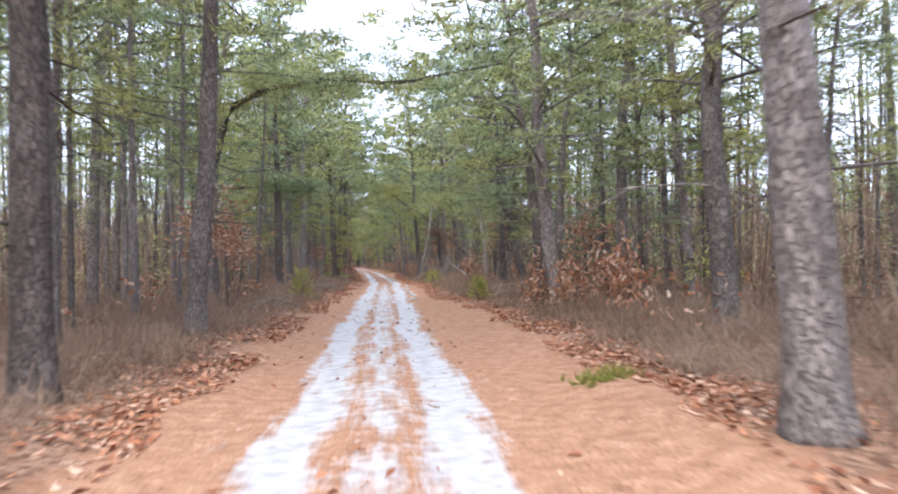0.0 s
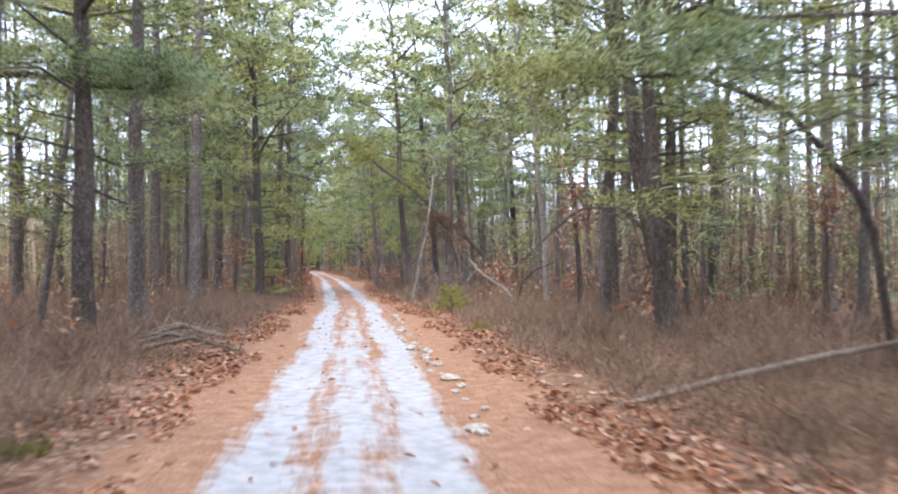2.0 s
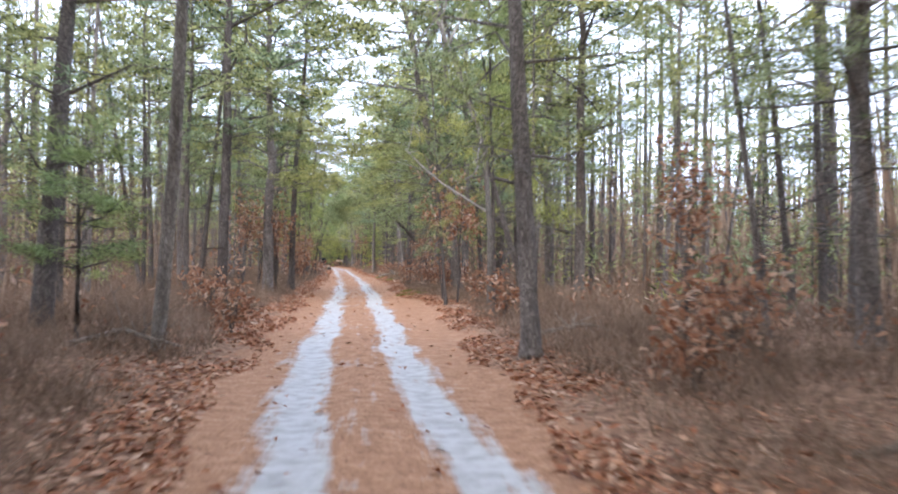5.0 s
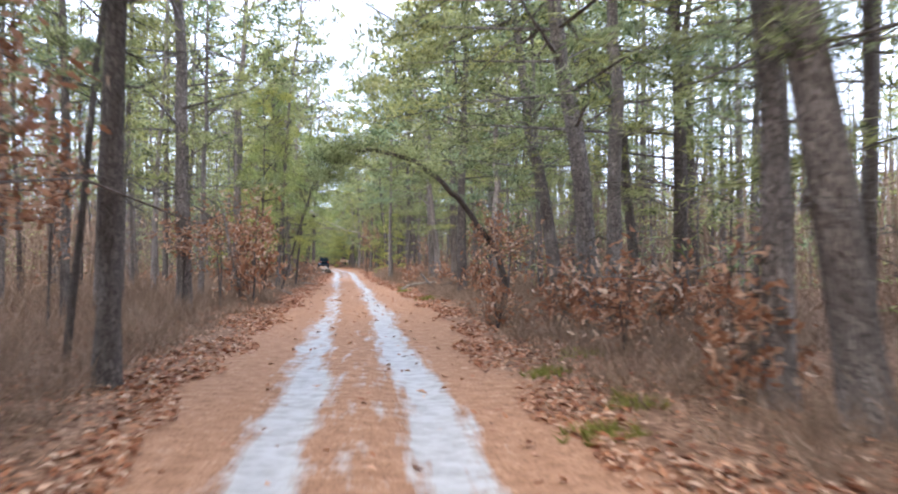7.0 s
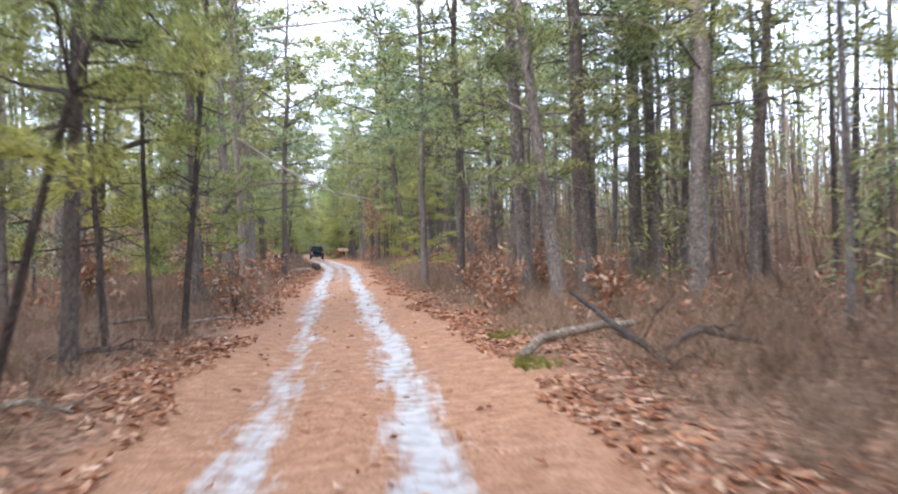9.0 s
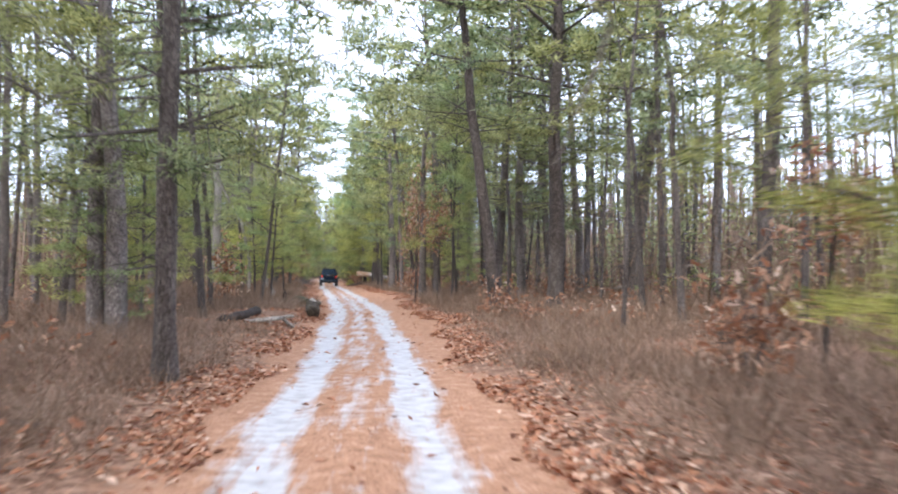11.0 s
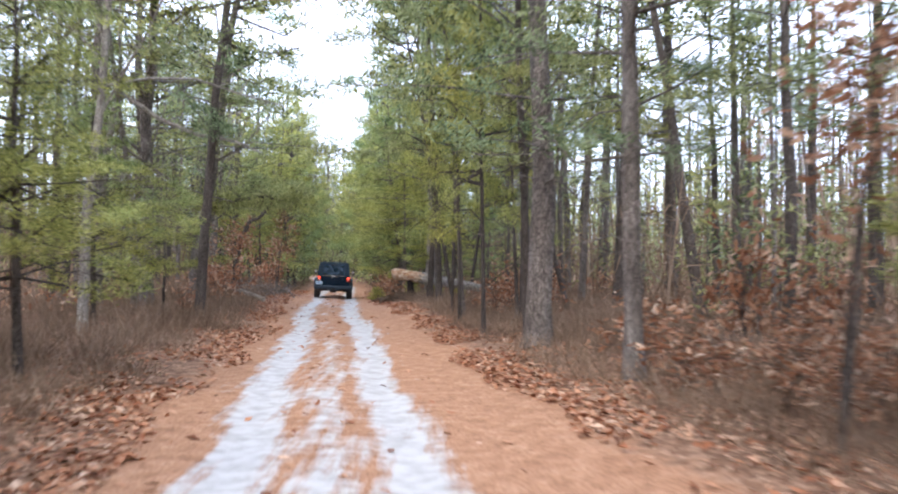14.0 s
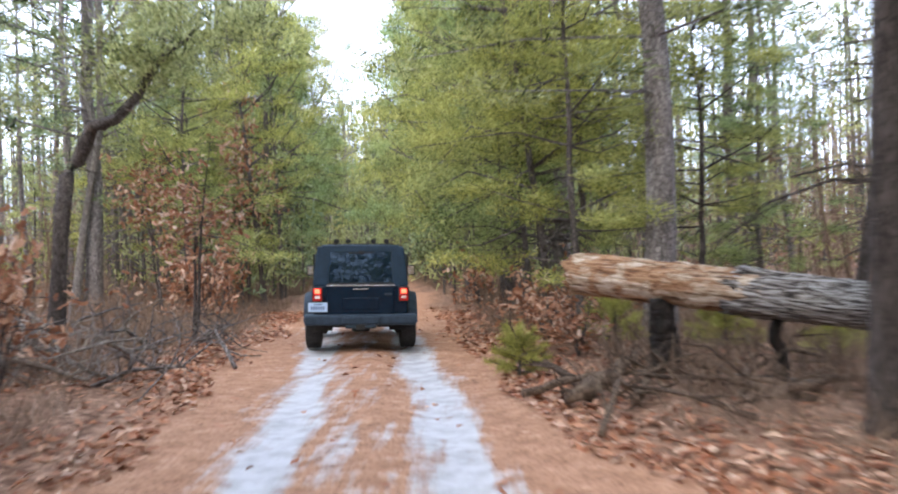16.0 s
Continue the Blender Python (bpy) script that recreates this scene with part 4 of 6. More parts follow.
    tagged(new("far_woods_foliage", green.mesh("far_woods_foliage", M_NEEDLE)), "green needle crowns of the pine woods beyond", "woods", kind="stuff")


def plant(wood, green, x, y, rng, coarse):
    tall, low = rng.uniform(9, 19), rng.uniform(2.5, 6.5) if y < 185 else rng.uniform(1.2, 5.0)
    lean = rng.normal(0, 0.03, 2) * tall
    s = np.linspace(0, 1, 4)[:, None]
    p = np.array([x, y, -0.2]) + s * np.array([lean[0], lean[1], tall])
    wood.add(*tube(p, rng.uniform(0.09, 0.2) * np.array([1, 0.85, 0.6, 0.15]), 4 if coarse else 6, 0, rng, False))
    n = 10 if coarse else 17
    f = rng.random(n) ** 0.75
    a, r = rng.uniform(0, 6.28, n), rng.uniform(0.2, 1, n) ** 0.6 * 2.5 * (1.08 - f**1.5)
    c = np.column_stack([x + lean[0] * f + np.cos(a) * r, y + lean[1] * f + np.sin(a) * r, low + f * (tall - low) + rng.normal(0, 0.2, n)])
    green.add(*pads(c, 7 if coarse else 13, 0.46 if coarse else 0.35, 0.62 if coarse else 0.4, 0.25 if coarse else 0.125, rng))


def bush(wood, green, x, y, rng, least=2.0, reach=1.3):
    tall = rng.uniform(least, least + 3.5)
    wood.add(*tube([(x, y, -0.2), (x, y, tall)], [0.05, 0.01], 4, 0, rng, False))
    n = int(4.5 * tall)
    f = rng.uniform(0, 1, n)
    a, r = rng.uniform(0, 6.28, n), rng.uniform(0.2, 1, n) ** 0.6 * reach * (1.08 - f)
    c = np.column_stack([x + np.cos(a) * r, y + np.sin(a) * r, 0.5 + f * (tall - 0.4)])
    green.add(*pads(c, 12, 0.24, 0.3, 0.068, rng))


far_woods()


# ---- undergrowth, leaf litter, moss ----
def undergrowth():
    rng = np.random.default_rng(9)
    for name, n, lo, hi, stems, tall in (("undergrowth", 17000, 2.7, 6.8, 16, 0.58), ("undergrowth", 9000, 6.8, 13, 12, 0.72), ("undergrowth_beyond", 7500, 13, 65, 8, 1.1)):
        y = rng.uniform(-8, 285, n)
        side = rng.choice((-1, 1), n)
        start = edge(y, side > 0) + 0.9 if lo < 5 else lo
        u = (start + (hi - lo) * rng.random(n) ** 1.25) * side
        keep = (np.sin(u * 0.9 + y * 0.31) + np.sin(y * 0.77 - u * 0.4)) > -1.6
        keep &= ~((u < 0) & (u > -4.6) & (y > 187) & (y < 198))  # open leaf-covered ground about the dead wood
        y, u = y[keep], u[keep]
        x = centre(y) + u
        size = tall * rng.uniform(0.5, 1.3, len(x)) * np.clip(0.35 + (np.abs(u) - (edge(y, u > 0) + 0.6)) / 1.9, 0.35, 1)
        c = np.column_stack([x, y, land(x, y) - 0.02])
        k = len(c)
        foot = np.repeat(c[:, None], stems, 1) + rng.normal(0, 0.16, (k, stems, 3)) * [1, 1, 0]
        d = unit(rng.normal(0, 0.6, (k, stems, 3)) * [1, 1, 0] + [0, 0, 1.0])
        tip = foot + d * (size[:, None, None] * rng.uniform(0.5, 1.2, (k, stems, 1)))
        side = unit(np.cross(d, rng.normal(0, 1, (k, stems, 3)))) * rng.uniform(0.0035, 0.009, (k, stems, 1)) * (1.0 if lo < 5 else 2.0 if lo < 10 else 4.2)
        mid = (foot + tip) / 2 + rng.normal(0, 0.05, (k, stems, 3))
        fork = mid + (tip - foot) * 0.4 + rng.normal(0, 0.13, (k, stems, 3)) * size[:, None, None] * 2.2
        v = np.stack([foot - side, foot + side, tip, mid - side, mid + side, fork], 2).reshape(-1, 3)
        tris = np.arange(len(v)).reshape(-1, 3)
        tagged(new(name, mesh_of(name, v, tris, M_TWIG)), "leafless grey-brown huckleberry twigs covering the forest floor", "undergrowth", kind="stuff")


undergrowth()


def litter():
    rng = np.random.default_rng(10)
    n = 170000
    y = rng.uniform(-4, 262, n)
    side = rng.choice((-1, 1), n)
    u = (edge(y, side > 0) - 0.1 + np.abs(rng.normal(0, 1, n)) * np.where(rng.random(n) < 0.5, 0.7, 2.6)) * side
    stray = rng.random(n) < 0.012
    u[stray] = rng.uniform(-1.7, 1.7, stray.sum())
    clump = np.sin(u * 2.1 + y * 0.6) + np.sin(y * 1.3 - u) + rng.normal(0, 0.8, n)
    keep = (clump > -0.6) | stray
    y, u = y[keep], u[keep]
    x = centre(y) + u
    c = np.column_stack([x, y, land(x, y) + rng.uniform(0.004, 0.045, len(x))])
    v, t = leaves(c, 0.062, rng, 0.66)
    tagged(new("leaf_litter", mesh_of("leaf_litter", v, t, M_LITTER)), "dry tan and orange oak leaves strewn along the track's edges", "leaf litter", kind="stuff")


litter()


def oak_scrub():
    """Low scrub oak scattered through the woods, its dry leaves still on."""
    rng = np.random.default_rng(15)
    soup = Soup()
    for y0, y1, many, side in ((12, 185, 150, -1), (12, 185, 170, 1), (185, 290, 150, -1), (185, 290, 300, 1)):
        for _ in range(many):
            y = rng.uniform(y0, y1)
            x = float(centre(y)) + side * (4.8 + 22 * rng.random() ** 1.2)
            n, tall = int(rng.integers(10, 34)), rng.uniform(0.35, 1.15)
            c = np.column_stack([rng.normal(x, 0.34, n), rng.normal(y, 0.34, n), float(land(x, y)) + 0.12 + tall * rng.random(n)])
            soup.add(*lobed_leaves(c, 0.085, rng))
    tagged(new("oak_scrub", soup.mesh("oak_scrub", M_OAK)), "dry orange-brown leaves on low scrub oak through the woods", "undergrowth", kind="stuff")


oak_scrub()


def moss_tufts():
    rng = np.random.default_rng(12)
    soup = Soup()
    for x, y in ((0.5, 116.3), (1.0, 113.7), (-1.1, 145.7), (-3.0, 35.8), (2.8, 48.6), (-1.0, 149.2), (1.3, 118.0), (-0.35, 137.0), (-0.2, 137.5), (0.3, 112.3), (2.5, 10.6), (2.9, 10.9)):
        x = clear_of_track(x, y, 1.9)
        n = 26
        px, py = x + rng.normal(0, 0.16, n), y + rng.normal(0, 0.22, n)
        c = np.column_stack([px, py, land(px, py)])
        soup.add(*blades(c, np.repeat([[0, 0, 1.0]], n, 0), 16, 0.14, 0.014, 0.45, rng))
    tagged(new("moss_tufts", soup.mesh("moss_tufts", M_GRASS)), "yellow-green moss and grass tufts beside the track", "moss", kind="stuff")


moss_tufts()


def clod(x, y, r, seed):
    """A lump of pale crusted sand thrown up at the rut's edge."""
    rng = np.random.default_rng(seed)
    bm = bmesh.new()
    bmesh.ops.create_icosphere(bm, subdivisions=2, radius=r)
    for v in bm.verts:
        v.co *= 1 + rng.normal(0, 0.2)
        v.co.x *= 1.3
        v.co.z *= 0.55
    me = bpy.data.meshes.new("sand_clod")
    bm.to_mesh(me)
    bm.free()
    me.materials.append(M_CLOD)
    ob = tagged(new("sand_clod", me), "lump of pale crusted sand beside the wheel rut", "clod", "clods along the rut")
    ob.location = (x, y, float(land(x, y)) + 0.35 * r)
    ob.rotation_euler = (0, 0, rng.uniform(0, 6.28))


M_CLOD = worn("pale_sand_crust", (0.47, 0.42, 0.38), 0.95, 0, 0.35, 22)
for k in range(34):
    rr = random.Random(960 + k)
    clod(1.1 + rr.gauss(0, 0.1), 36.6 + 0.58 * k + rr.uniform(-0.25, 0.25), rr.choice((0.035, 0.045, 0.055, 0.07, 0.095)), 950 + k)


# ---- fallen and dead wood ----
def fallen(name, label, points, radii, material, twigs=0, seed=1, sides=9, category="branch", broken=False):
    """A fallen limb or log along points, with bare side twigs."""
    rng = np.random.default_rng(seed)
    p, r = np.asarray(points, float), np.asarray(radii, float)
    s = np.linspace(0, 1, max(8, (12 if r.mean() > 0.15 else 3) * len(p)))
    k = np.linspace(0, 1, len(p))
    line = np.stack([np.interp(s, k, p[:, j]) for j in range(3)], 1)
    line[1:-1] += rng.normal(0, (0.25 if r.mean() < 0.15 else 0.05) * r.mean(), (len(s) - 2, 3))
    soup = Soup()
    soup.add(*tube(line, np.interp(s, k, r), sides, 0.06, rng))
    ob = thing(name, label, category)
    part("trunk" if category == "log" else "limb", soup.mesh(name, material, False), ob)
    if twigs:
        tw = Soup()
        for _ in range(twigs):
            f = rng.uniform(0.15, 0.98)
            q = np.array([np.interp(f, s, line[:, j]) for j in range(3)])
            d = unit(rng.normal(0, 1, 3) + [0, 0, 0.25])
            long = rng.uniform(0.2, 0.85)
            e = q + d * long
            e[2] = max(e[2], 0.03)
            m = (q + e) / 2 + rng.normal(0, 0.14, 3) * long
            tw.add(*tube([q, m, e], [0.014, 0.01, 0.004], 4, 0, rng, False))
            e2 = m + unit(d + rng.normal(0, 0.7, 3)) * long * 0.5
            tw.add(*tube([m, e2], [0.008, 0.003], 3, 0, rng, False))
        tagged(part("brushwood", tw.mesh(name + "_twigs", material), ob), kind="stuff")
    return ob


def hewn_log():
    """The big leaning log: bark on its far length, split orange wood where the bark has gone."""
    start, end = Vector((-9.93, 250.6, 1.16)), Vector((-6.2, 243.4, 0.74))
    along = (end - start).normalized()
    side = along.cross(Vector((0, 0, 1))).normalized()
    m = Matrix.Translation(start) @ Matrix((along, side, along.cross(side))).transposed().to_4x4()
    ob = thing("fallen_log", "thick fallen pine log, bark peeled to orange wood, broken end", "log", m=m)
    rng = np.random.default_rng(62)
    whole = (end - start).length

    def length(x0, x1, r0, r1, rough, sides, rings, jag=0.0):
        x = np.linspace(x0, x1, rings)
        pts = np.column_stack([x, rng.normal(0, 0.006, rings), rng.normal(0, 0.006, rings)])
        v, t = tube(pts, np.linspace(r0, r1, rings), sides, 0, rng)
        a = np.arctan2(v[:, 2], v[:, 1])
        furrow = 1 + rough * np.sin(a * 9 + 1.3 * np.sin(v[:, 0] * 3.1)) + rough * 0.8 * np.sin(a * 17 + 2 * np.sin(v[:, 0] * 4.3 + 1)) + rough * 0.6 * np.sin(v[:, 0] * 11 + a * 3)
        v[:, 1:] *= furrow[:, None]
        torn = np.sin(a * 3 + 0.7) + 0.7 * np.sin(a * 7 + 2) + 0.5 * np.sin(a * 13)
        v[:, 0] += jag * torn * np.clip(1 - (v[:, 0] - x0) / 0.9, 0, 1)
        s = Soup()
        s.add(v, t)
        return s

    part("peeled_length", length(0.0, 3.3, 0.26, 0.21, 0.024, 44, 40, 0.06).mesh("peeled_length", M_SPLIT), ob, "split orange wood without bark")
    part("barked_length", length(2.8, whole, 0.23, 0.125, 0.022, 52, 60, 0.16).mesh("barked_length", M_BARK_LOG), ob, "furrowed grey bark on the log")
    splinters = Soup()
    for _ in range(30):
        a, r = rng.uniform(0, 6.28), rng.uniform(0.1, 0.25)
        q = np.array([0.08, np.cos(a) * r, np.sin(a) * r])
        splinters.add(*tube([q, q + np.array([-0.2 * rng.uniform(0.2, 1.3), 0, 0.02])], [0.05, 0.012], 4, 0, rng))
    tagged(part("splinters", splinters.mesh("splinters", M_SPLIT), ob, "pale splintered end"), kind="stuff")
    for k in range(5):  # loose flaps of bark along the break
        a = 0.6 + 1.1 * k
        flap = Soup()
        flap.add(*tube([(2.7 + 0.1 * (k % 3), 0.215 * math.cos(a), 0.215 * math.sin(a)), (3.4, 0.215 * math.cos(a + 0.1), 0.215 * math.sin(a + 0.1))], [0.07, 0.03], 5, 0.1, rng))
        part("bark_flap", flap.mesh("bark_flap", M_BARK_LOG), ob)
    return ob


M_SPLIT = fibrous("split_pine_wood", [(0.36, (0.05, 0.022, 0.012)), (0.46, (0.26, 0.125, 0.06)), (0.6, (0.46, 0.27, 0.15))], [(0.36, (0.16, 0.09, 0.05)), (0.46, (0.5, 0.38, 0.26)), (0.6, (0.72, 0.62, 0.5))])
M_BARK_LOG = fibrous("furrowed_log_bark", [(0.38, (0.02, 0.015, 0.012)), (0.47, (0.15, 0.128, 0.11)), (0.57, (0.5, 0.47, 0.43))], [(0.4, (0.05, 0.038, 0.03)), (0.5, (0.26, 0.22, 0.19)), (0.62, (0.56, 0.53, 0.49))], 2.3)
M_BARK_WHITE = bark("pale_grey_bark", (0.16, 0.145, 0.135), (0.38, 0.36, 0.34), (0.6, 0.59, 0.57))
M_CHAR = bark("charred_wood", (0.008, 0.007, 0.007), (0.035, 0.03, 0.028), (0.085, 0.078, 0.074))
hewn_log()


def stub(name, label, x, y, tall, r, lean, material, seed):
    z = float(land(x, y))
    return fallen(name, label, [(x, y, z - 0.1), (x + lean * tall * 0.5, y, z + tall * 0.5), (x + lean * tall, y, z + tall)], [r * 1.35, r, r * 0.8], material, 2, seed, 9, "stump")


stub("dead_stump", "dark dead stump propping the fallen log", -9.2, 249.05, 0.84, 0.155, -0.08, M_CHAR, 71)
stub("dead_stump", "dark dead stump propping the fallen log", -8.45, 247.7, 0.68, 0.07, -0.05, M_CHAR, 72)
M_BARK_BROWN = bark("rotting_brown_wood", (0.04, 0.028, 0.02), (0.17, 0.125, 0.095), (0.36, 0.29, 0.23))
GREY = "weathered grey fallen branch lying in the brush"
for k, (x, y, turn) in enumerate(((-10.1, 248.6, 0.4), (-9.6, 248.1, 1.2), (-9.0, 247.6, 2.4), (-8.2, 247.2, 0.2), (-10.4, 249.6, 1.9), (-7.5, 246.6, 2.8))):
    d = np.array([math.cos(turn), math.sin(turn), 0]) * 0.8
    q = np.array([clear_of_track(x, y, 1.9), y, float(land(x, y)) + 0.05])
    fallen("fallen_branch", GREY, [q - d, q + [0, 0, 0.12], q + d + [0, 0, 0.1]], [0.045, 0.038, 0.016], M_BARK_BROWN, 6, 80 + k)
for k in range(9):
    rr = random.Random(300 + k)
    x, y, a = -10.2 + rr.uniform(0, 3.6), 249.4 - rr.uniform(0, 2.4), rr.uniform(0, 6.28)
    x = clear_of_track(x, y, 2.1)
    d = np.array([math.cos(a), math.sin(a), 0]) * rr.uniform(0.35, 0.8)
    q = np.array([x, y, float(land(x, y)) + 0.06])
    fallen("fallen_branch", GREY, [q - d, q + [0, 0, rr.uniform(0.05, 0.3)], q + d + [0, 0, rr.uniform(0, 0.25)]], [0.03, 0.024, 0.008], rr.choice((M_BARK_PALE, M_BARK_BROWN, M_BARK_BROWN)), 7, 310 + k)
fallen("fallen_root", "gnarled dark root end lying in the leaves", [(-10.45, 247.8, 0.06), (-10.2, 247.95, 0.16), (-9.95, 248.3, 0.2), (-9.6, 248.6, 0.42)], [0.05, 0.1, 0.085, 0.03], M_BARK_BROWN, 10, 83, 10, "root")
fallen("fallen_branch", "pale barkless stick under the fallen log", [(-8.95, 248.0, 0.16), (-8.5, 247.9, 0.2), (-8.05, 247.8, 0.17)], [0.022, 0.024, 0.014], M_BARK_WHITE, 1, 84)
for seed, x, y, tall, wide in ((604, -10.75, 250.3, 0.6, 0.9), (605, -9.3, 251.9, 0.75, 1.2), (606, -8.2, 250.4, 0.6, 1.1), (607, -7.2, 249.4, 0.6, 1.0)):
    seedling(seed, x, y, tall, wide)
M_MOSSY = bark("mossy_bark", (0.022, 0.018, 0.015), (0.12, 0.1, 0.08), (0.34, 0.35, 0.28))
M_MOSS_LOG = bark("grey_green_moss", (0.05, 0.05, 0.032), (0.17, 0.175, 0.12), (0.33, 0.34, 0.26))
# beside the left edge of the track, mossy log with a sawn end
fallen("mossy_log", "mossy dark fallen log with a pale end beside the track", [(-8.85, 202.2, 0.19), (-8.7, 200.9, 0.25), (-8.55, 199.4, 0.2), (-8.33, 197.9, 0.24), (-8.15, 196.4, 0.18), (-7.98, 195.0, 0.17)], [0.17, 0.21, 0.19, 0.245, 0.21, 0.2], M_MOSSY, 7, 91, 18, "log")
M_BLEACHED = bark("bleached_wood", (0.26, 0.24, 0.21), (0.54, 0.51, 0.47), (0.74, 0.72, 0.69))
band = Soup()
band.add(*tube([(-8.5, 199.3, 0.28), (-8.43, 198.9, 0.31), (-8.36, 198.3, 0.33), (-8.27, 197.7, 0.33), (-8.22, 197.3, 0.31)], [0.09, 0.17, 0.19, 0.16, 0.07], 16, 0.22, np.random.default_rng(92)))
part("peeled_band", band.mesh("peeled_band", M_BLEACHED), bpy.data.objects["mossy_log"], "pale weathered wood where the bark is gone")
for k in range(5):  # loose slabs of bark on the log
    rr = random.Random(900 + k)
    f, a = 0.12 + 0.17 * k, rr.uniform(0.5, 2.6)
    q = np.array([-8.15 - 0.5 * f, 196.6 + 4.6 * f, 0.2])
    out = np.array([math.cos(a), 0, math.sin(a)]) * 0.2
    slab = Soup()
    slab.add(*tube([q + out, q + out * 1.08 + [0.02, 0.3, 0.01], q + out + [-0.02, 0.6, 0]], [0.05, 0.075, 0.03], 6, 0.25, np.random.default_rng(910 + k)))
    part("bark_slab", slab.mesh("bark_slab", M_BARK_PALE if k % 2 else M_MOSSY), bpy.data.objects["mossy_log"])
fallen("fallen_branch", GREY, [(-10.9, 202.8, 0.15), (-9.9, 202.2, 0.22), (-9.1, 201.9, 0.12)], [0.07, 0.06, 0.03], M_BARK_PALE, 9, 93)
fallen("fallen_branch", GREY, [(-11.6, 203.6, 0.2), (-10.4, 203.0, 0.35), (-9.5, 203.2, 0.2)], [0.06, 0.05, 0.03], M_BARK_DARK, 8, 94)
# long pale pole in the brush
fallen("fallen_branch", "long pale barkless branch lying in the brush", [(2.65, 37.6, 0.1), (4.6, 38.2, 0.42), (7.3, 39.0, 0.72), (8.6, 39.4, 0.82)], [0.04, 0.042, 0.036, 0.025], M_BARK_PALE, 2, 95)
fallen("fallen_branch", GREY, [(4.75, 47.9, 0.12), (5.1, 46.9, 0.16), (6.1, 47.4, 0.24)], [0.045, 0.04, 0.02], M_BARK_PALE, 3, 96)
# broken limbs by the mid stretch
fallen("fallen_branch", "pale thick fallen limb, bent, beside the track", [(-1.15, 146.2, 0.14), (-0.77, 146.6, 0.34), (0.0, 146.7, 0.47), (0.5, 146.7, 0.5)], [0.075, 0.07, 0.06, 0.05], M_BARK_PALE, 3, 97)
fallen("fallen_branch", GREY, [(-0.2, 147.5, 0.9), (0.1, 146.0, 0.5), (0.45, 144.7, 0.15)], [0.03, 0.045, 0.05], M_BARK_DARK, 4, 98)
fallen("fallen_branch", GREY, [(0.55, 145.6, 0.2), (1.0, 145.55, 0.5), (1.8, 145.9, 0.3), (2.3, 146.2, 0.2)], [0.045, 0.05, 0.045, 0.03], M_BARK_DARK, 5, 99)
fallen("fallen_branch", "bare grey branch propped up in the brush", [(4.0, 205.6, 0.5), (6.2, 205.0, 1.0), (8.5, 204.8, 2.0), (10.2, 204.7, 2.9)], [0.1, 0.095, 0.07, 0.03], M_BARK_PALE, 7, 100)
fallen("fallen_branch", GREY, [(-7.4, 152.4, 0.15), (-6.3, 152.7, 0.25), (-5.6, 152.8, 0.2)], [0.035, 0.03, 0.02], M_BARK_PALE, 4, 101)
for k, (x, y) in enumerate(((-17.5, 250.5), (-16.4, 249.2), (-18.4, 252.5), (-16.9, 246.6), (-3.4, 45.6), (-3.7, 46.9), (-2.9, 43.4), (-3.3, 43.9), (-4.3, 72.0), (-4.6, 70.6), (-4.3, 75.2), (3.9, 80.6), (-4.6, 88.0), (3.2, 91.0), (-7.6, 156.4), (0.6, 163.5), (-8.8, 167.6), (-3.7, 28.6), (4.6, 33.0))):
    z = float(land(x, y))
    fallen("fallen_branch", GREY, [(x - 0.9, y + 0.3, z + 0.1), (x, y, z + 0.35), (x + 0.9, y - 0.2, z + 0.12)], [0.045, 0.04, 0.02], M_BARK_PALE, 12, 110 + k)

# snag by the track: bleached broken trunk, a tangle of dead limbs about it
fallen("dead_tree", "bleached leaning dead tree, bark gone, limbs broken", [(2.2, 63.7, -0.1), (2.55, 64.6, 1.3), (2.92, 65.8, 2.66), (3.12, 65.9, 3.8), (3.45, 67.4, 5.4), (3.6, 67.8, 6.6)], [0.042, 0.045, 0.048, 0.052, 0.055, 0.025], M_BARK_WHITE, 22, 121, 8, "dead tree")
for k in range(12):
    rr = random.Random(200 + k)
    x, y = 3.1 + rr.uniform(-0.4, 2.6), 66.5 + rr.uniform(-2.5, 3.0)
    z = float(land(x, y))
    a = rr.uniform(0, 6.28)
    d = np.array([math.cos(a), math.sin(a), 0]) * rr.uniform(0.8, 1.6)
    fallen("dead_limb", "bare dead limb in a grey tangle beside the track", [np.array([x, y, z]) - d, np.array([x, y, z + rr.uniform(0.3, 0.9)]), np.array([x, y, z + rr.uniform(0.6, 1.9)]) + d], [0.024, 0.02, 0.008], M_BARK_PALE if k % 3 == 1 else M_BARK, 26, 130 + k)


def bowed(label, points, radii, boughs, twigs, seed, material=None, needles=None):
    """A bent tree over the track; boughs: which of its points carry how many needle pads, and how wide."""
    ob = fallen("bowed_pine", label, points, radii, material or M_BARK_DARK, twigs, seed, 9, "tree")
    rng = np.random.default_rng(seed + 1000)
    soup = Soup()
    for k, n, wide in boughs:
        mids = np.array(points[k]) + rng.normal(0, wide, (max(3, n // 2), 3)) * [1, 1, 0.45] + [0, 0, 0.12]
        soup.add(*pads(mids, 130, 0.23, 0.16, 0.025, rng))
    if boughs:
        part("crown", soup.mesh("bowed_crown", needles or M_NEEDLE), ob)
    return ob


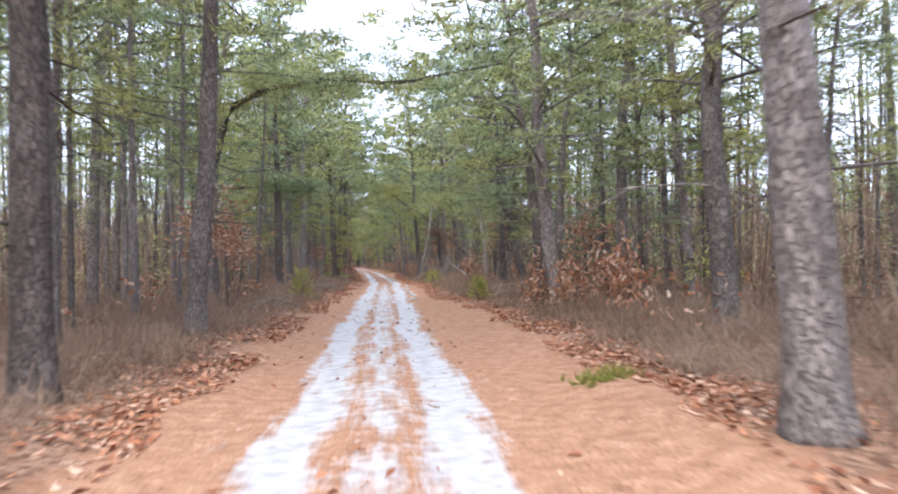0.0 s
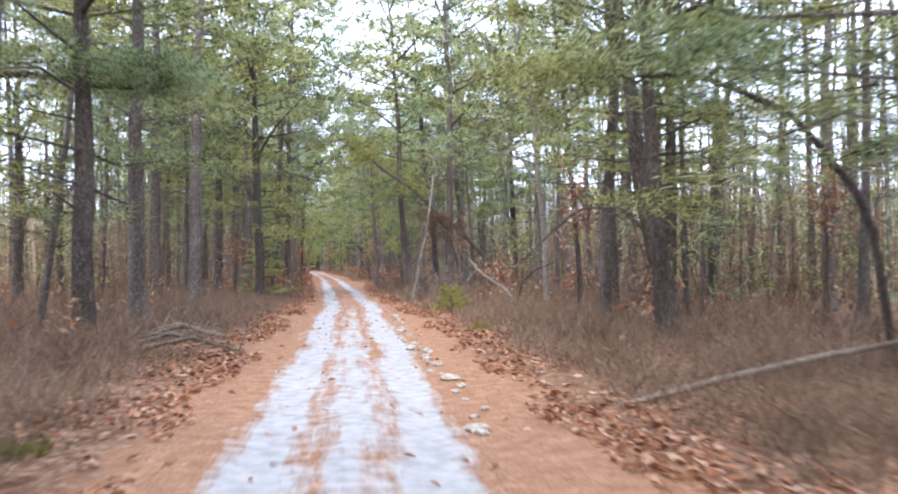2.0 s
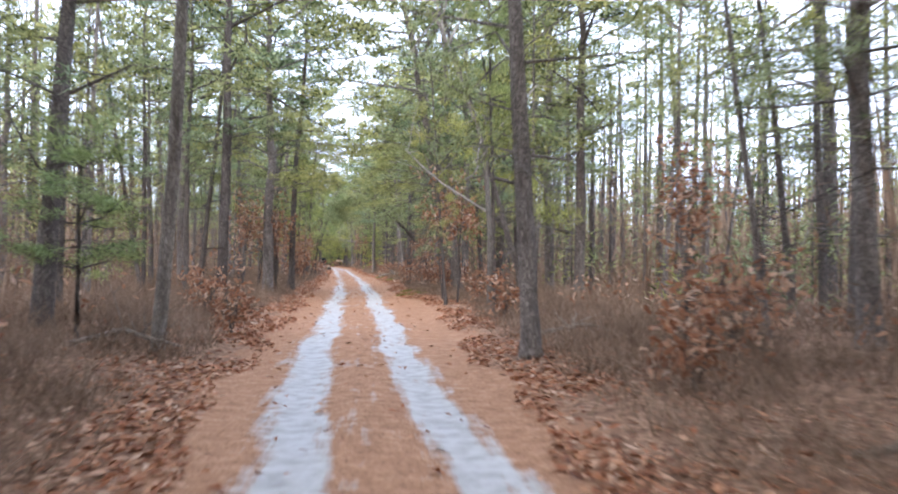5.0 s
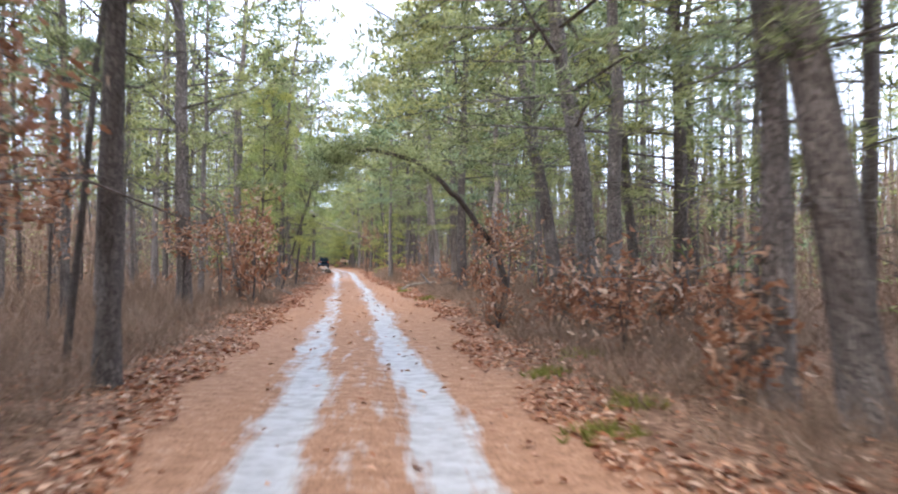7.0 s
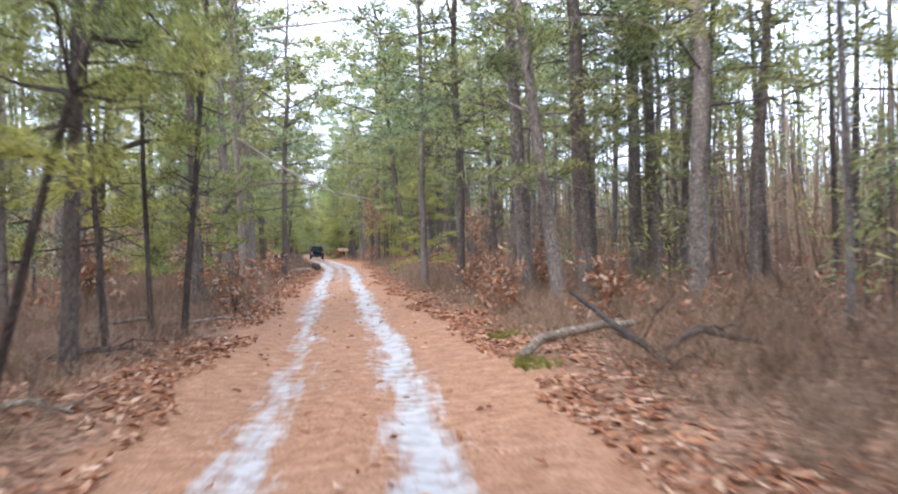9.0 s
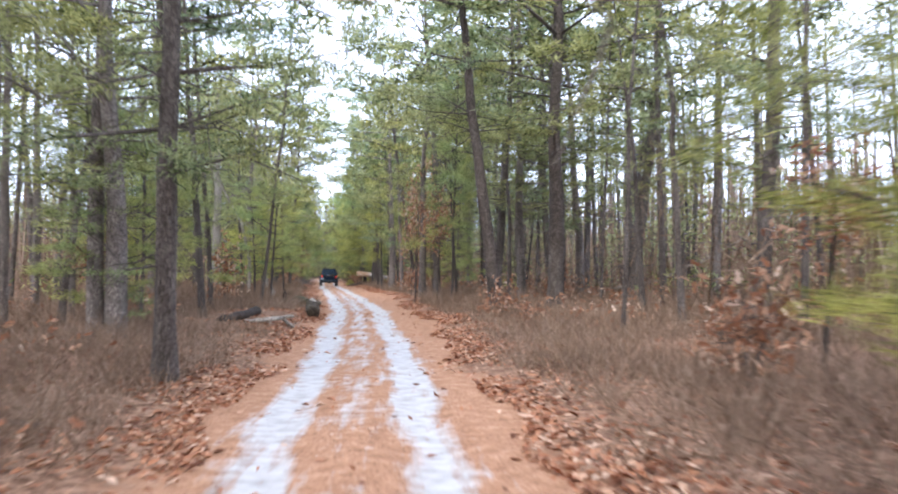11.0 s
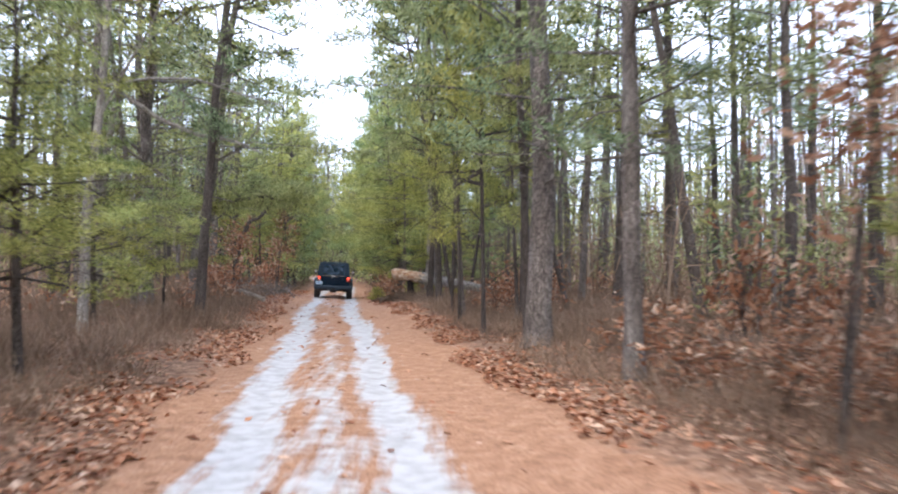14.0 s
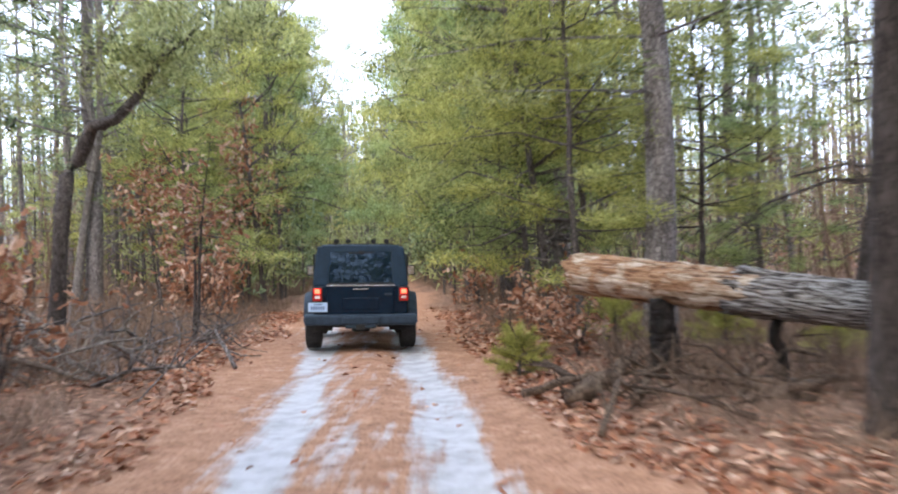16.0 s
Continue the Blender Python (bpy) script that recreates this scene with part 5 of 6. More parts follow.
bowed("bowed pine arching over the track, needles at its tip", [(2.62, 136.2, -0.1), (2.45, 136.2, 0.9), (2.19, 136.2, 1.94), (1.48, 136.0, 2.8), (0.82, 135.8, 3.7), (-0.06, 135.5, 4.5), (-0.92, 135.3, 5.1), (-1.95, 135.2, 5.34), (-2.95, 135.2, 5.4), (-3.47, 135.4, 5.15), (-3.8, 135.5, 4.4)], [0.13, 0.12, 0.11, 0.1, 0.095, 0.09, 0.08, 0.07, 0.06, 0.045, 0.02], [(10, 40, 0.35), (9, 70, 0.45), (8, 26, 0.4), (6, 26, 0.4), (5, 14, 0.35)], 16, 150)
bowed("leaning pine with a long green bough across the track", [(-6.7, 30.6, -0.1), (-6.2, 30.3, 3.8), (-5.2, 30.0, 6.9), (-3.7, 29.8, 7.5), (-2.1, 29.7, 7.75), (0.55, 29.5, 7.6), (4.0, 29.3, 8.2)], [0.15, 0.14, 0.12, 0.1, 0.08, 0.06, 0.02], [(2, 36, 0.6), (3, 72, 0.7), (4, 90, 0.8), (5, 72, 0.8), (6, 36, 0.6)], 14, 152)
bowed("fallen pine leaning high over the track, green at its top", [(7.6, 72.9, -0.1), (6.6, 72.4, 1.95), (5.5, 72.2, 3.1), (2.8, 72.1, 5.35), (0.55, 72.1, 7.0), (-0.8, 72.2, 7.9), (-2.4, 72.2, 9.2)], [0.13, 0.115, 0.1, 0.08, 0.06, 0.045, 0.02], [(3, 27, 0.5), (4, 72, 0.7), (5, 72, 0.7), (6, 54, 0.6)], 16, 154)
bowed("leaning pine whose long bough hangs over the track", [(5.6, 129.8, -0.1), (5.1, 130.0, 6.0), (3.3, 130.2, 9.1), (0.8, 130.4, 8.3), (-0.7, 130.5, 7.65), (-2.2, 130.6, 6.6)], [0.15, 0.13, 0.1, 0.07, 0.05, 0.02], [(3, 36, 0.6), (4, 36, 0.5), (5, 27, 0.4)], 14, 156)
bowed("leaning pine with a low green bough", [(-9.7, 48.1, -0.1), (-9.5, 48.1, 3.6), (-8.9, 48.0, 5.7), (-7.0, 47.8, 5.7), (-5.0, 47.6, 5.4), (-3.9, 47.5, 5.6)], [0.12, 0.11, 0.09, 0.07, 0.05, 0.02], [(3, 45, 0.6), (4, 72, 0.6), (5, 45, 0.5)], 8, 158)
bowed("pine with a long low bough of green needles", [(-16.9, 243.0, -0.1), (-16.7, 242.9, 2.4), (-16.2, 242.8, 3.4), (-15.2, 242.6, 3.75), (-14.2, 242.4, 3.9), (-13.4, 242.3, 3.75)], [0.09, 0.085, 0.075, 0.06, 0.045, 0.015], [(2, 22, 0.6), (3, 34, 0.6), (4, 34, 0.6), (5, 20, 0.45)], 16, 166)
bowed("thin bowed pine, green at its drooping tip", [(7.7, 40.3, -0.1), (7.2, 40.3, 2.5), (6.1, 40.4, 3.85), (4.7, 40.5, 4.4), (2.9, 40.8, 4.35)], [0.07, 0.06, 0.05, 0.04, 0.015], [(3, 45, 0.5), (4, 54, 0.5)], 7, 160)
bowed("bare bent dead sapling", [(6.7, 46.5, -0.1), (6.35, 46.5, 2.0), (5.5, 46.5, 2.85), (4.6, 46.6, 2.85), (3.4, 46.8, 1.7)], [0.05, 0.045, 0.04, 0.035, 0.012], [], 10, 162, M_BARK_DARK)
stand(PINES[5], 4.4, 69.9, 0.01, 0, 1.0, 1.25, 0.95)
M_DEAD_NEEDLE = leafy("dead_brown_needles", [(0, (0.06, 0.035, 0.024)), (0.6, (0.16, 0.095, 0.065)), (1, (0.28, 0.18, 0.125))], 0.2, 0.8)
bowed("dead pine sapling hung with withered brown needles", [(4.9, 69.0, -0.1), (4.7, 69.0, 1.9), (4.35, 69.1, 3.1), (3.9, 69.2, 3.7), (3.4, 69.2, 3.8)], [0.06, 0.055, 0.05, 0.035, 0.012], [(2, 12, 0.4), (3, 20, 0.5), (4, 12, 0.4)], 30, 164, M_BARK_DARK, M_DEAD_NEEDLE)

# ---- bare pale hardwoods among the pines ----
def bare_tree(seed, tall, label):
    rng = np.random.default_rng(seed)
    ob = thing("bare_tree", label, "tree", "bare hardwoods")

    def limb(soup, p, d, long, r, depth):
        n = 5
        pts = [p]
        for _ in range(n - 1):
            d = unit(d + rng.normal(0, 0.13, 3) + [0, 0, 0.05])
            pts.append(pts[-1] + d * long / (n - 1))
        soup.add(*tube(pts, np.linspace(r, r * 0.45, n), 7 if depth == 0 else 4 if depth == 1 else 3, 0, rng, False))
        if depth < 3:
            for _ in range((11, 5, 3)[depth]):
                f = rng.uniform(0.3 if depth == 0 else 0.2, 1.0) * (n - 1)
                k = min(int(f), n - 2)
                q = pts[k] + (pts[k + 1] - pts[k]) * (f - k)
                branch = Soup() if depth == 0 else soup
                limb(branch, q, unit(d * 0.5 + rng.normal(0, 0.6, 3) + [0, 0, 0.25]), long * rng.uniform(0.25, 0.45), r * 0.38, depth + 1)
                if depth == 0:
                    part("limb", branch.mesh("bare_limb", M_BARK_WHITE, True), ob)

    stem = Soup()
    limb(stem, np.array([0, 0, -0.1]), np.array([0, 0, 1.0]), tall, tall * 0.011, 0)
    part("trunk", stem.mesh("bare_trunk", M_BARK_WHITE, True), ob)
    return ob


BARE = [bare_tree(s, h, "bare pale-barked hardwood tree without leaves") for s, h in ((501, 11.0), (502, 9.0), (503, 12.5))]
for k, (x, y, tall) in enumerate(((-22.6, 318.0, 1.35), (-19.8, 280.0, 1.0), (-20.4, 316.0, 1.2), (-15.2, 229.5, 0.95), (-16.6, 236.5, 1.0), (-20.6, 276.3, 0.8), (-21.5, 262.0, 0.9), (-13.6, 214.0, 0.9), (3.2, 79.4, 1.15), (-4.2, 88.4, 1.1), (2.4, 99.6, 1.1), (-8.4, 168.0, 1.1), (6.6, 58.5, 0.9))):
    stand(BARE[k % 3], x, y, 0.02 * (k % 3 - 1), 0.0, 1.7 * k, 1.0, tall)

fallen("dead_tree", "tall standing dead pine, bleached and barkless", [(-16.9, 221.1, -0.1), (-16.95, 221.1, 3.0), (-16.85, 221.1, 6.5), (-16.95, 221.2, 10.5), (-16.9, 221.2, 13.0)], [0.29, 0.25, 0.22, 0.16, 0.05], M_BARK_WHITE, 14, 122, 11, "dead tree")
bowed("dead pine with long pale bare limbs", [(-17.6, 235.9, -0.1), (-17.3, 235.8, 4.0), (-16.8, 235.6, 6.2), (-15.8, 235.6, 5.5), (-14.8, 235.6, 5.1), (-13.7, 235.65, 4.95), (-12.9, 235.7, 4.6)], [0.11, 0.1, 0.08, 0.06, 0.055, 0.045, 0.02], [], 26, 180, M_BARK_WHITE)
bowed("dead pine with a pale curved limb reaching over the brush", [(-7.9, 160.3, -0.1), (-7.7, 160.2, 2.6), (-7.1, 160.0, 3.3), (-6.5, 160.0, 3.45), (-5.5, 159.9, 3.5), (-4.6, 159.85, 3.3)], [0.08, 0.07, 0.05, 0.045, 0.035, 0.012], [], 8, 182, M_BARK_PALE)
bowed("pine with dark crooked bare limbs", [(-17.6, 252.6, -0.1), (-17.3, 252.5, 2.6), (-16.8, 252.4, 3.5), (-16.4, 252.4, 3.6), (-15.9, 252.4, 4.3), (-15.2, 252.4, 4.9)], [0.13, 0.12, 0.1, 0.08, 0.06, 0.02], [(4, 40, 0.5), (5, 40, 0.5)], 8, 184)

# dead wood beside the mossy log
fallen("fallen_log", "dark rotten fallen log in the leaves", [(-10.0, 190.2, 0.2), (-9.85, 191.9, 0.24), (-9.66, 194.0, 0.3)], [0.11, 0.14, 0.16], M_BARK_DARK, 3, 401, 11, "log")
fallen("fallen_branch", "pale grey forked branch lying in dry leaves", [(-9.3, 190.1, 0.2), (-8.7, 190.4, 0.22), (-8.1, 191.0, 0.27)], [0.06, 0.07, 0.045], M_BLEACHED, 3, 402)
fallen("fallen_branch", "pale grey forked branch lying in dry leaves", [(-8.35, 190.8, 0.2), (-8.05, 189.8, 0.14), (-7.8, 188.9, 0.1)], [0.05, 0.045, 0.025], M_BARK_PALE, 2, 403)
fallen("mossy_log", "short rotten log grown over with grey-green moss", [(-9.35, 204.5, 0.16), (-9.75, 205.8, 0.2), (-10.15, 207.0, 0.2)], [0.17, 0.2, 0.16], M_MOSS_LOG, 4, 404, 16, "log")
stub("dead_stump", "dark rotten stump in the leaves", -10.85, 207.9, 0.4, 0.14, 0.05, M_CHAR, 405)
stub("dead_stump", "pale broken stump standing in the brush", -11.4, 208.5, 0.55, 0.09, -0.1, M_BARK_WHITE, 406)
fallen("fallen_branch", "thin pale stick lying in dry leaves", [(-9.95, 205.0, 0.12), (-9.95, 205.9, 0.2), (-10.1, 206.6, 0.32)], [0.018, 0.018, 0.012], M_BARK_WHITE, 1, 407)
# bleached tangle by the end of the drive
for k in range(14):
    rr = random.Random(700 + k)
    x, y, a = -15.0 - rr.uniform(0, 3.2), 250.0 + rr.uniform(-1.6, 4.6), rr.uniform(0, 6.28)
    z = float(land(x, y))
    d = np.array([math.cos(a), math.sin(a), 0]) * rr.uniform(0.5, 1.1)
    fallen("fallen_branch", "bleached bare branch in a tangle of brushwood", [np.array([x, y, z]) - d, np.array([x, y, z + rr.uniform(0.2, 0.7)]), np.array([x, y, z + rr.uniform(0.2, 0.9)]) + d], [0.03, 0.026, 0.01], rr.choice((M_BARK_PALE, M_BARK_WHITE, M_BARK)), 18, 710 + k)

fallen("fallen_log", "short pale barkless log lying in the brush", [(-16.62, 244.9, 0.22), (-15.76, 245.21, 0.26)], [0.085, 0.075], M_BARK_PALE, 2, 801, 10, "log")
fallen("fallen_log", "short pale barkless log lying in the brush", [(-16.3, 246.2, 0.66), (-14.63, 245.03, 0.19)], [0.1, 0.085], M_BARK_PALE, 2, 802, 10, "log")


# dead limbs propped among the leaves by the leaning young pine
fallen("fallen_branch", "long grey dead branch propped up in the brush", [(-5.65, 140.6, 0.15), (-6.5, 140.9, 0.45), (-7.1, 141.1, 0.7), (-7.8, 141.4, 1.15), (-8.3, 141.6, 1.7)], [0.035, 0.045, 0.045, 0.035, 0.015], M_BARK_PALE, 9, 821)
fallen("fallen_branch", "broken pale limb sticking up from the brush", [(-7.4, 142.0, 0.15), (-7.1, 142.0, 1.25), (-6.85, 142.0, 1.55), (-6.2, 142.0, 1.8)], [0.03, 0.03, 0.026, 0.014], M_BARK_PALE, 3, 822)
fallen("fallen_branch", GREY, [(-8.0, 149.9, 0.3), (-7.75, 150.4, 0.42), (-7.3, 151.2, 0.4)], [0.06, 0.05, 0.03], M_BARK_PALE, 3, 823)
fallen("fallen_branch", GREY, [(-7.6, 147.1, 0.18), (-7.0, 147.4, 0.28), (-6.5, 147.5, 0.25)], [0.05, 0.045, 0.025], M_BARK_DARK, 6, 824)
fallen("fallen_branch", GREY, [(-6.9, 143.4, 0.12), (-6.4, 143.5, 0.2), (-5.9, 143.3, 0.12)], [0.04, 0.035, 0.02], M_BARK_PALE, 8, 825)
fallen("fallen_branch", "brown bare branch standing slanted in the brush", [(4.9, 55.5, 0.1), (5.1, 55.5, 1.0), (5.5, 55.5, 1.45), (6.35, 55.5, 1.77)], [0.03, 0.028, 0.024, 0.01], M_BARK_DARK, 5, 826)

# fallen dead top, propped in the brush, with two forks
fallen("fallen_branch", "bleached fallen dead limb propped up in the brush", [(5.53, 57.22, 0.05), (5.06, 57.66, 0.73), (4.54, 58.10, 1.12), (4.12, 58.54, 1.46), (3.88, 58.96, 1.90)], [0.06, 0.05, 0.045, 0.04, 0.018], M_BARK_WHITE, 9, 811)
fallen("fallen_branch", "bleached forked end of a dead limb", [(4.12, 58.54, 1.46), (3.82, 58.98, 1.04)], [0.03, 0.014], M_BARK_WHITE, 4, 812)
fallen("fallen_branch", "bleached forked end of a dead limb", [(4.54, 58.10, 1.12), (3.96, 58.67, 1.02)], [0.028, 0.012], M_BARK_WHITE, 4, 813)


# ---- the vehicle ahead ----
M_PAINT = worn("dark_blue_paint", (0.004, 0.013, 0.027), 0.25, 0.0, 0.2, 4)
M_TOP = worn("hardtop_plastic", (0.01, 0.026, 0.046), 0.5, 0, 0.2, 9)
M_FLARE = worn("grey_black_plastic", (0.028, 0.043, 0.062), 0.65, 0, 0.25, 9)
for _m in (M_PAINT, M_TOP, M_FLARE):
    _m.node_tree.nodes["Principled BSDF"].inputs["Specular IOR Level"].default_value = 0.2
M_RUBBER = worn("dusty_rubber", (0.035, 0.034, 0.034), 0.9, 0, 0.35, 9)
M_RIM = worn("alloy_wheel", (0.3, 0.3, 0.31), 0.4, 0.9)
M_CHROME = worn("bright_metal", (0.65, 0.66, 0.68), 0.25, 1.0)
M_UNDER = worn("underbody_black", (0.015, 0.014, 0.013), 0.85)
M_PLATE = worn("plate_white", (0.46, 0.6, 0.78), 0.5, 0, 0.05)
M_INK = worn("plate_bars_blue", (0.08, 0.11, 0.25), 0.6)
M_REVERSE = worn("clear_lens", (0.6, 0.55, 0.52), 0.2)


def glass(name, tint):
    m, n, l, p = shader(name)
    p.inputs["Base Color"].default_value = (*tint, 1)
    p.inputs["Roughness"].default_value = 0.015
    p.inputs["Transmission Weight"].default_value = 0.1
    p.inputs["IOR"].default_value = 1.4
    p.inputs["Specular Tint"].default_value = (0.6, 0.8, 1, 1)
    return m


def lamp_red():
    m, n, l, p = shader("lit_tail_lamp")
    p.inputs["Base Color"].default_value = (0.6, 0.02, 0.01, 1)
    p.inputs["Roughness"].default_value = 0.2
    p.inputs["Emission Color"].default_value = (1.0, 0.09, 0.045, 1)
    p.inputs["Emission Strength"].default_value = 2.0
    return m


M_GLASS = glass("tinted_glass", (0.004, 0.01, 0.02))
M_LAMP = lamp_red()
M_LENS = worn("red_lens", (0.45, 0.015, 0.012), 0.2)


def box(bm, x0, x1, y0, y1, z0, z1, bevel=0.0, top=(1, 1), shift=0.0):
    """A block; top narrows its upper face in x and y."""
    made = bmesh.ops.create_cube(bm, size=1)["verts"]
    cx, cy = (x0 + x1) / 2, (y0 + y1) / 2
    for v in made:
        up = v.co.z > 0
        kx, ky = top if up else (1, 1)
        v.co = Vector((cx + v.co.x * (x1 - x0) * kx, cy + v.co.y * (y1 - y0) * ky + (shift if up else 0), z1 if up else z0))
    if bevel:
        edges = list({e for v in made for e in v.link_edges})
        bmesh.ops.bevel(bm, geom=edges, offset=bevel, segments=2, affect="EDGES", profile=0.6)


def solid(name, parent, material, build, label="", smooth=False):
    bm = bmesh.new()
    build(bm)
    me = bpy.data.meshes.new(name)
    bm.to_mesh(me)
    bm.free()
    me.materials.append(material)
    if smooth:
        for f in me.polygons:
            f.use_smooth = True
    return part(name, me, parent, label)


def ring(bm, profile, steps=32, x=0.0, y=0.0, z=0.0):
    """A body turned about the x axis from rows of (x, radius)."""
    rows = []
    for k in range(steps):
        a = 2 * math.pi * k / steps
        rows.append([bm.verts.new((x + px, y + r * math.cos(a), z + r * math.sin(a))) for px, r in profile])
    for k in range(steps):
        a, b = rows[k], rows[(k + 1) % steps]
        for j in range(len(profile) - 1):
            bm.faces.new((a[j], a[j + 1], b[j + 1], b[j]))


def vehicle(m):
    car = thing("off_road_vehicle", "dark blue boxy off-road vehicle with hardtop, brake lamps lit, driving away", "car", m=m)
    body = solid("body", car, M_PAINT, lambda b: (box(b, -0.76, 0.76, 0.06, 2.75, 0.58, 1.1, 0.04), box(b, -0.72, 0.72, 2.7, 4.0, 0.62, 1.08, 0.06, (0.86, 1))), smooth=False)
    solid("tailgate", body, M_PAINT, lambda b: (box(b, -0.545, 0.545, 0.02, 0.09, 0.62, 1.085, 0.02), box(b, -0.3, 0.3, 0.005, 0.05, 0.7, 0.9, 0.015)))
    solid("handle", body, M_FLARE, lambda b: box(b, 0.38, 0.5, -0.01, 0.03, 0.93, 0.97, 0.008))
    solid("belt_trim", body, M_CHROME, lambda b: box(b, -0.55, 0.55, 0.0, 0.05, 1.09, 1.105, 0.004))
    solid("badge_bar", body, M_CHROME, lambda b: box(b, -0.12, 0.12, 0.0, 0.02, 1.03, 1.045, 0.003), "plain bar where a badge sits")
    solid("chassis", car, M_UNDER, lambda b: (box(b, -0.45, 0.45, 0.3, 3.9, 0.42, 0.6, 0.03), box(b, -0.7, 0.7, 0.78, 0.92, 0.34, 0.44, 0.03), box(b, -0.16, 0.16, 0.74, 0.98, 0.26, 0.5, 0.06), box(b, -0.07, 0.07, -0.12, 0.1, 0.38, 0.47, 0.01), box(b, 0.3, 0.58, 0.25, 0.6, 0.4, 0.55, 0.05)))
    for x in (-0.6, 0.6):
        solid("mud_flap", car, M_UNDER, lambda b, x=x: box(b, x - 0.14, x + 0.14, 0.36, 0.385, 0.33, 0.62, 0.006))
    top = solid("hardtop", car, M_TOP, lambda b: (box(b, -0.775, -0.52, 0.09, 2.45, 1.09, 1.73, 0.03, (1, 1)), box(b, 0.52, 0.775, 0.09, 2.45, 1.09, 1.73, 0.03), box(b, -0.56, 0.56, 0.09, 0.16, 1.64, 1.73, 0.01), box(b, -0.7, 0.7, 0.09, 2.75, 1.69, 1.76, 0.03)), "dark hardtop")
    for v in top.data.vertices:
        k = max(0.0, (v.co.z - 1.09) / 0.66)
        v.co.x *= 1 - 0.1 * k
        v.co.y += 0.14 * k * max(0.0, 1 - v.co.y)
    solid("rear_window", top, M_GLASS, lambda b: box(b, -0.53, 0.53, 0.13, 0.145, 1.11, 1.66, 0.0, (0.98, 1), 0.07), "dark tinted rear window")
    solid("window_frame", top, M_UNDER, lambda b: (box(b, -0.56, 0.56, 0.1, 0.13, 1.1, 1.135, 0.008), box(b, -0.54, 0.54, 0.21, 0.24, 1.645, 1.675, 0.008), box(b, -0.56, -0.525, 0.1, 0.13, 1.12, 1.66, 0.006, (1, 1), 0.11), box(b, 0.525, 0.56, 0.1, 0.13, 1.12, 1.66, 0.006, (1, 1), 0.11)))
    solid("wiper", top, M_UNDER, lambda b: (box(b, -0.2, 0.24, 0.19, 0.21, 1.615, 1.635, 0.005), box(b, -0.03, 0.05, 0.19, 0.23, 1.6, 1.66, 0.01)))
    solid("windscreen", car, M_GLASS, lambda b: box(b, -0.68, 0.68, 2.72, 2.74, 1.12, 1.68, 0, (0.93, 1), -0.12))
    for x in (-1, 1):
        solid("side_window", top, M_GLASS, lambda b, x=x: box(b, x * 0.768 - 0.006, x * 0.768 + 0.006, 0.4, 1.35, 1.16, 1.6, 0))
    solid("bumper", car, M_FLARE, lambda b: (box(b, -0.9, 0.9, -0.09, 0.16, 0.45, 0.63, 0.05), box(b, -0.3, 0.3, -0.12, 0.0, 0.47, 0.6, 0.03), box(b, -0.25, 0.25, -0.1, 0.15, 0.4, 0.47, 0.03, (1, 1))), "grey-black plastic bumper")
    for x in (-1, 1):
        def flare(b, x=x):
            for k in range(9):
                a0, a1 = math.radians(12 + k * 17.3), math.radians(12 + (k + 1) * 17.3)
                for (ya, za), (yb, zb) in [(((0.85 - 0.56 * math.cos(a0)), 0.42 + 0.52 * math.sin(a0)), ((0.85 - 0.56 * math.cos(a1)), 0.42 + 0.52 * math.sin(a1)))]:
                    q = []
                    for yy, zz in ((ya, za), (yb, zb)):
                        for xx, dz in ((0.74, 0.05), (0.93, 0.0), (0.93, -0.06), (0.74, -0.02)):
                            q.append(b.verts.new((x * xx, yy, zz + dz)))
                    for f in ((0, 1, 5, 4), (1, 2, 6, 5), (2, 3, 7, 6), (3, 0, 4, 7), (0, 3, 2, 1), (4, 5, 6, 7)):
                        b.faces.new([q[j] for j in f])
            bmesh.ops.remove_doubles(b, verts=b.verts[:], dist=0.001)
            bmesh.ops.recalc_face_normals(b, faces=b.faces[:])
        solid("fender_flare", car, M_FLARE, flare, "matt grey-blue fender flare")
        front = solid("fender_flare", car, M_FLARE, flare)
        front.location.y = 2.42
        lamp = solid("tail_lamp", car, M_UNDER, lambda b, x=x: box(b, x * 0.69 - 0.085, x * 0.69 + 0.085, -0.0, 0.1, 0.83, 1.07, 0.015), "square tail lamp, lit red")
        solid("lit_lens", lamp, M_LAMP, lambda b, x=x: box(b, x * 0.69 - 0.045, x * 0.69 + 0.045, -0.025, 0.01, 0.965, 1.04, 0.02))
        solid("red_lens", lamp, M_LENS, lambda b, x=x: (box(b, x * 0.69 - 0.072, x * 0.69 + 0.072, -0.016, 0.01, 0.845, 0.945, 0.012), box(b, x * 0.69 - 0.072, x * 0.69 + 0.072, -0.016, 0.008, 0.95, 1.057, 0.012)))
        solid("clear_lens", lamp, M_REVERSE, lambda b, x=x: box(b, x * 0.69 - 0.04, x * 0.69 + 0.04, -0.026, 0.0, 0.885, 0.925, 0.01))
        mirror = solid("mirror", car, M_UNDER, lambda b, x=x: (box(b, x * 0.93 - 0.08, x * 0.93 + 0.08, 2.3, 2.4, 1.18, 1.38, 0.03), box(b, min(x * 0.74, x * 0.9), max(x * 0.74, x * 0.9), 2.33, 2.38, 1.2, 1.25, 0.01)))
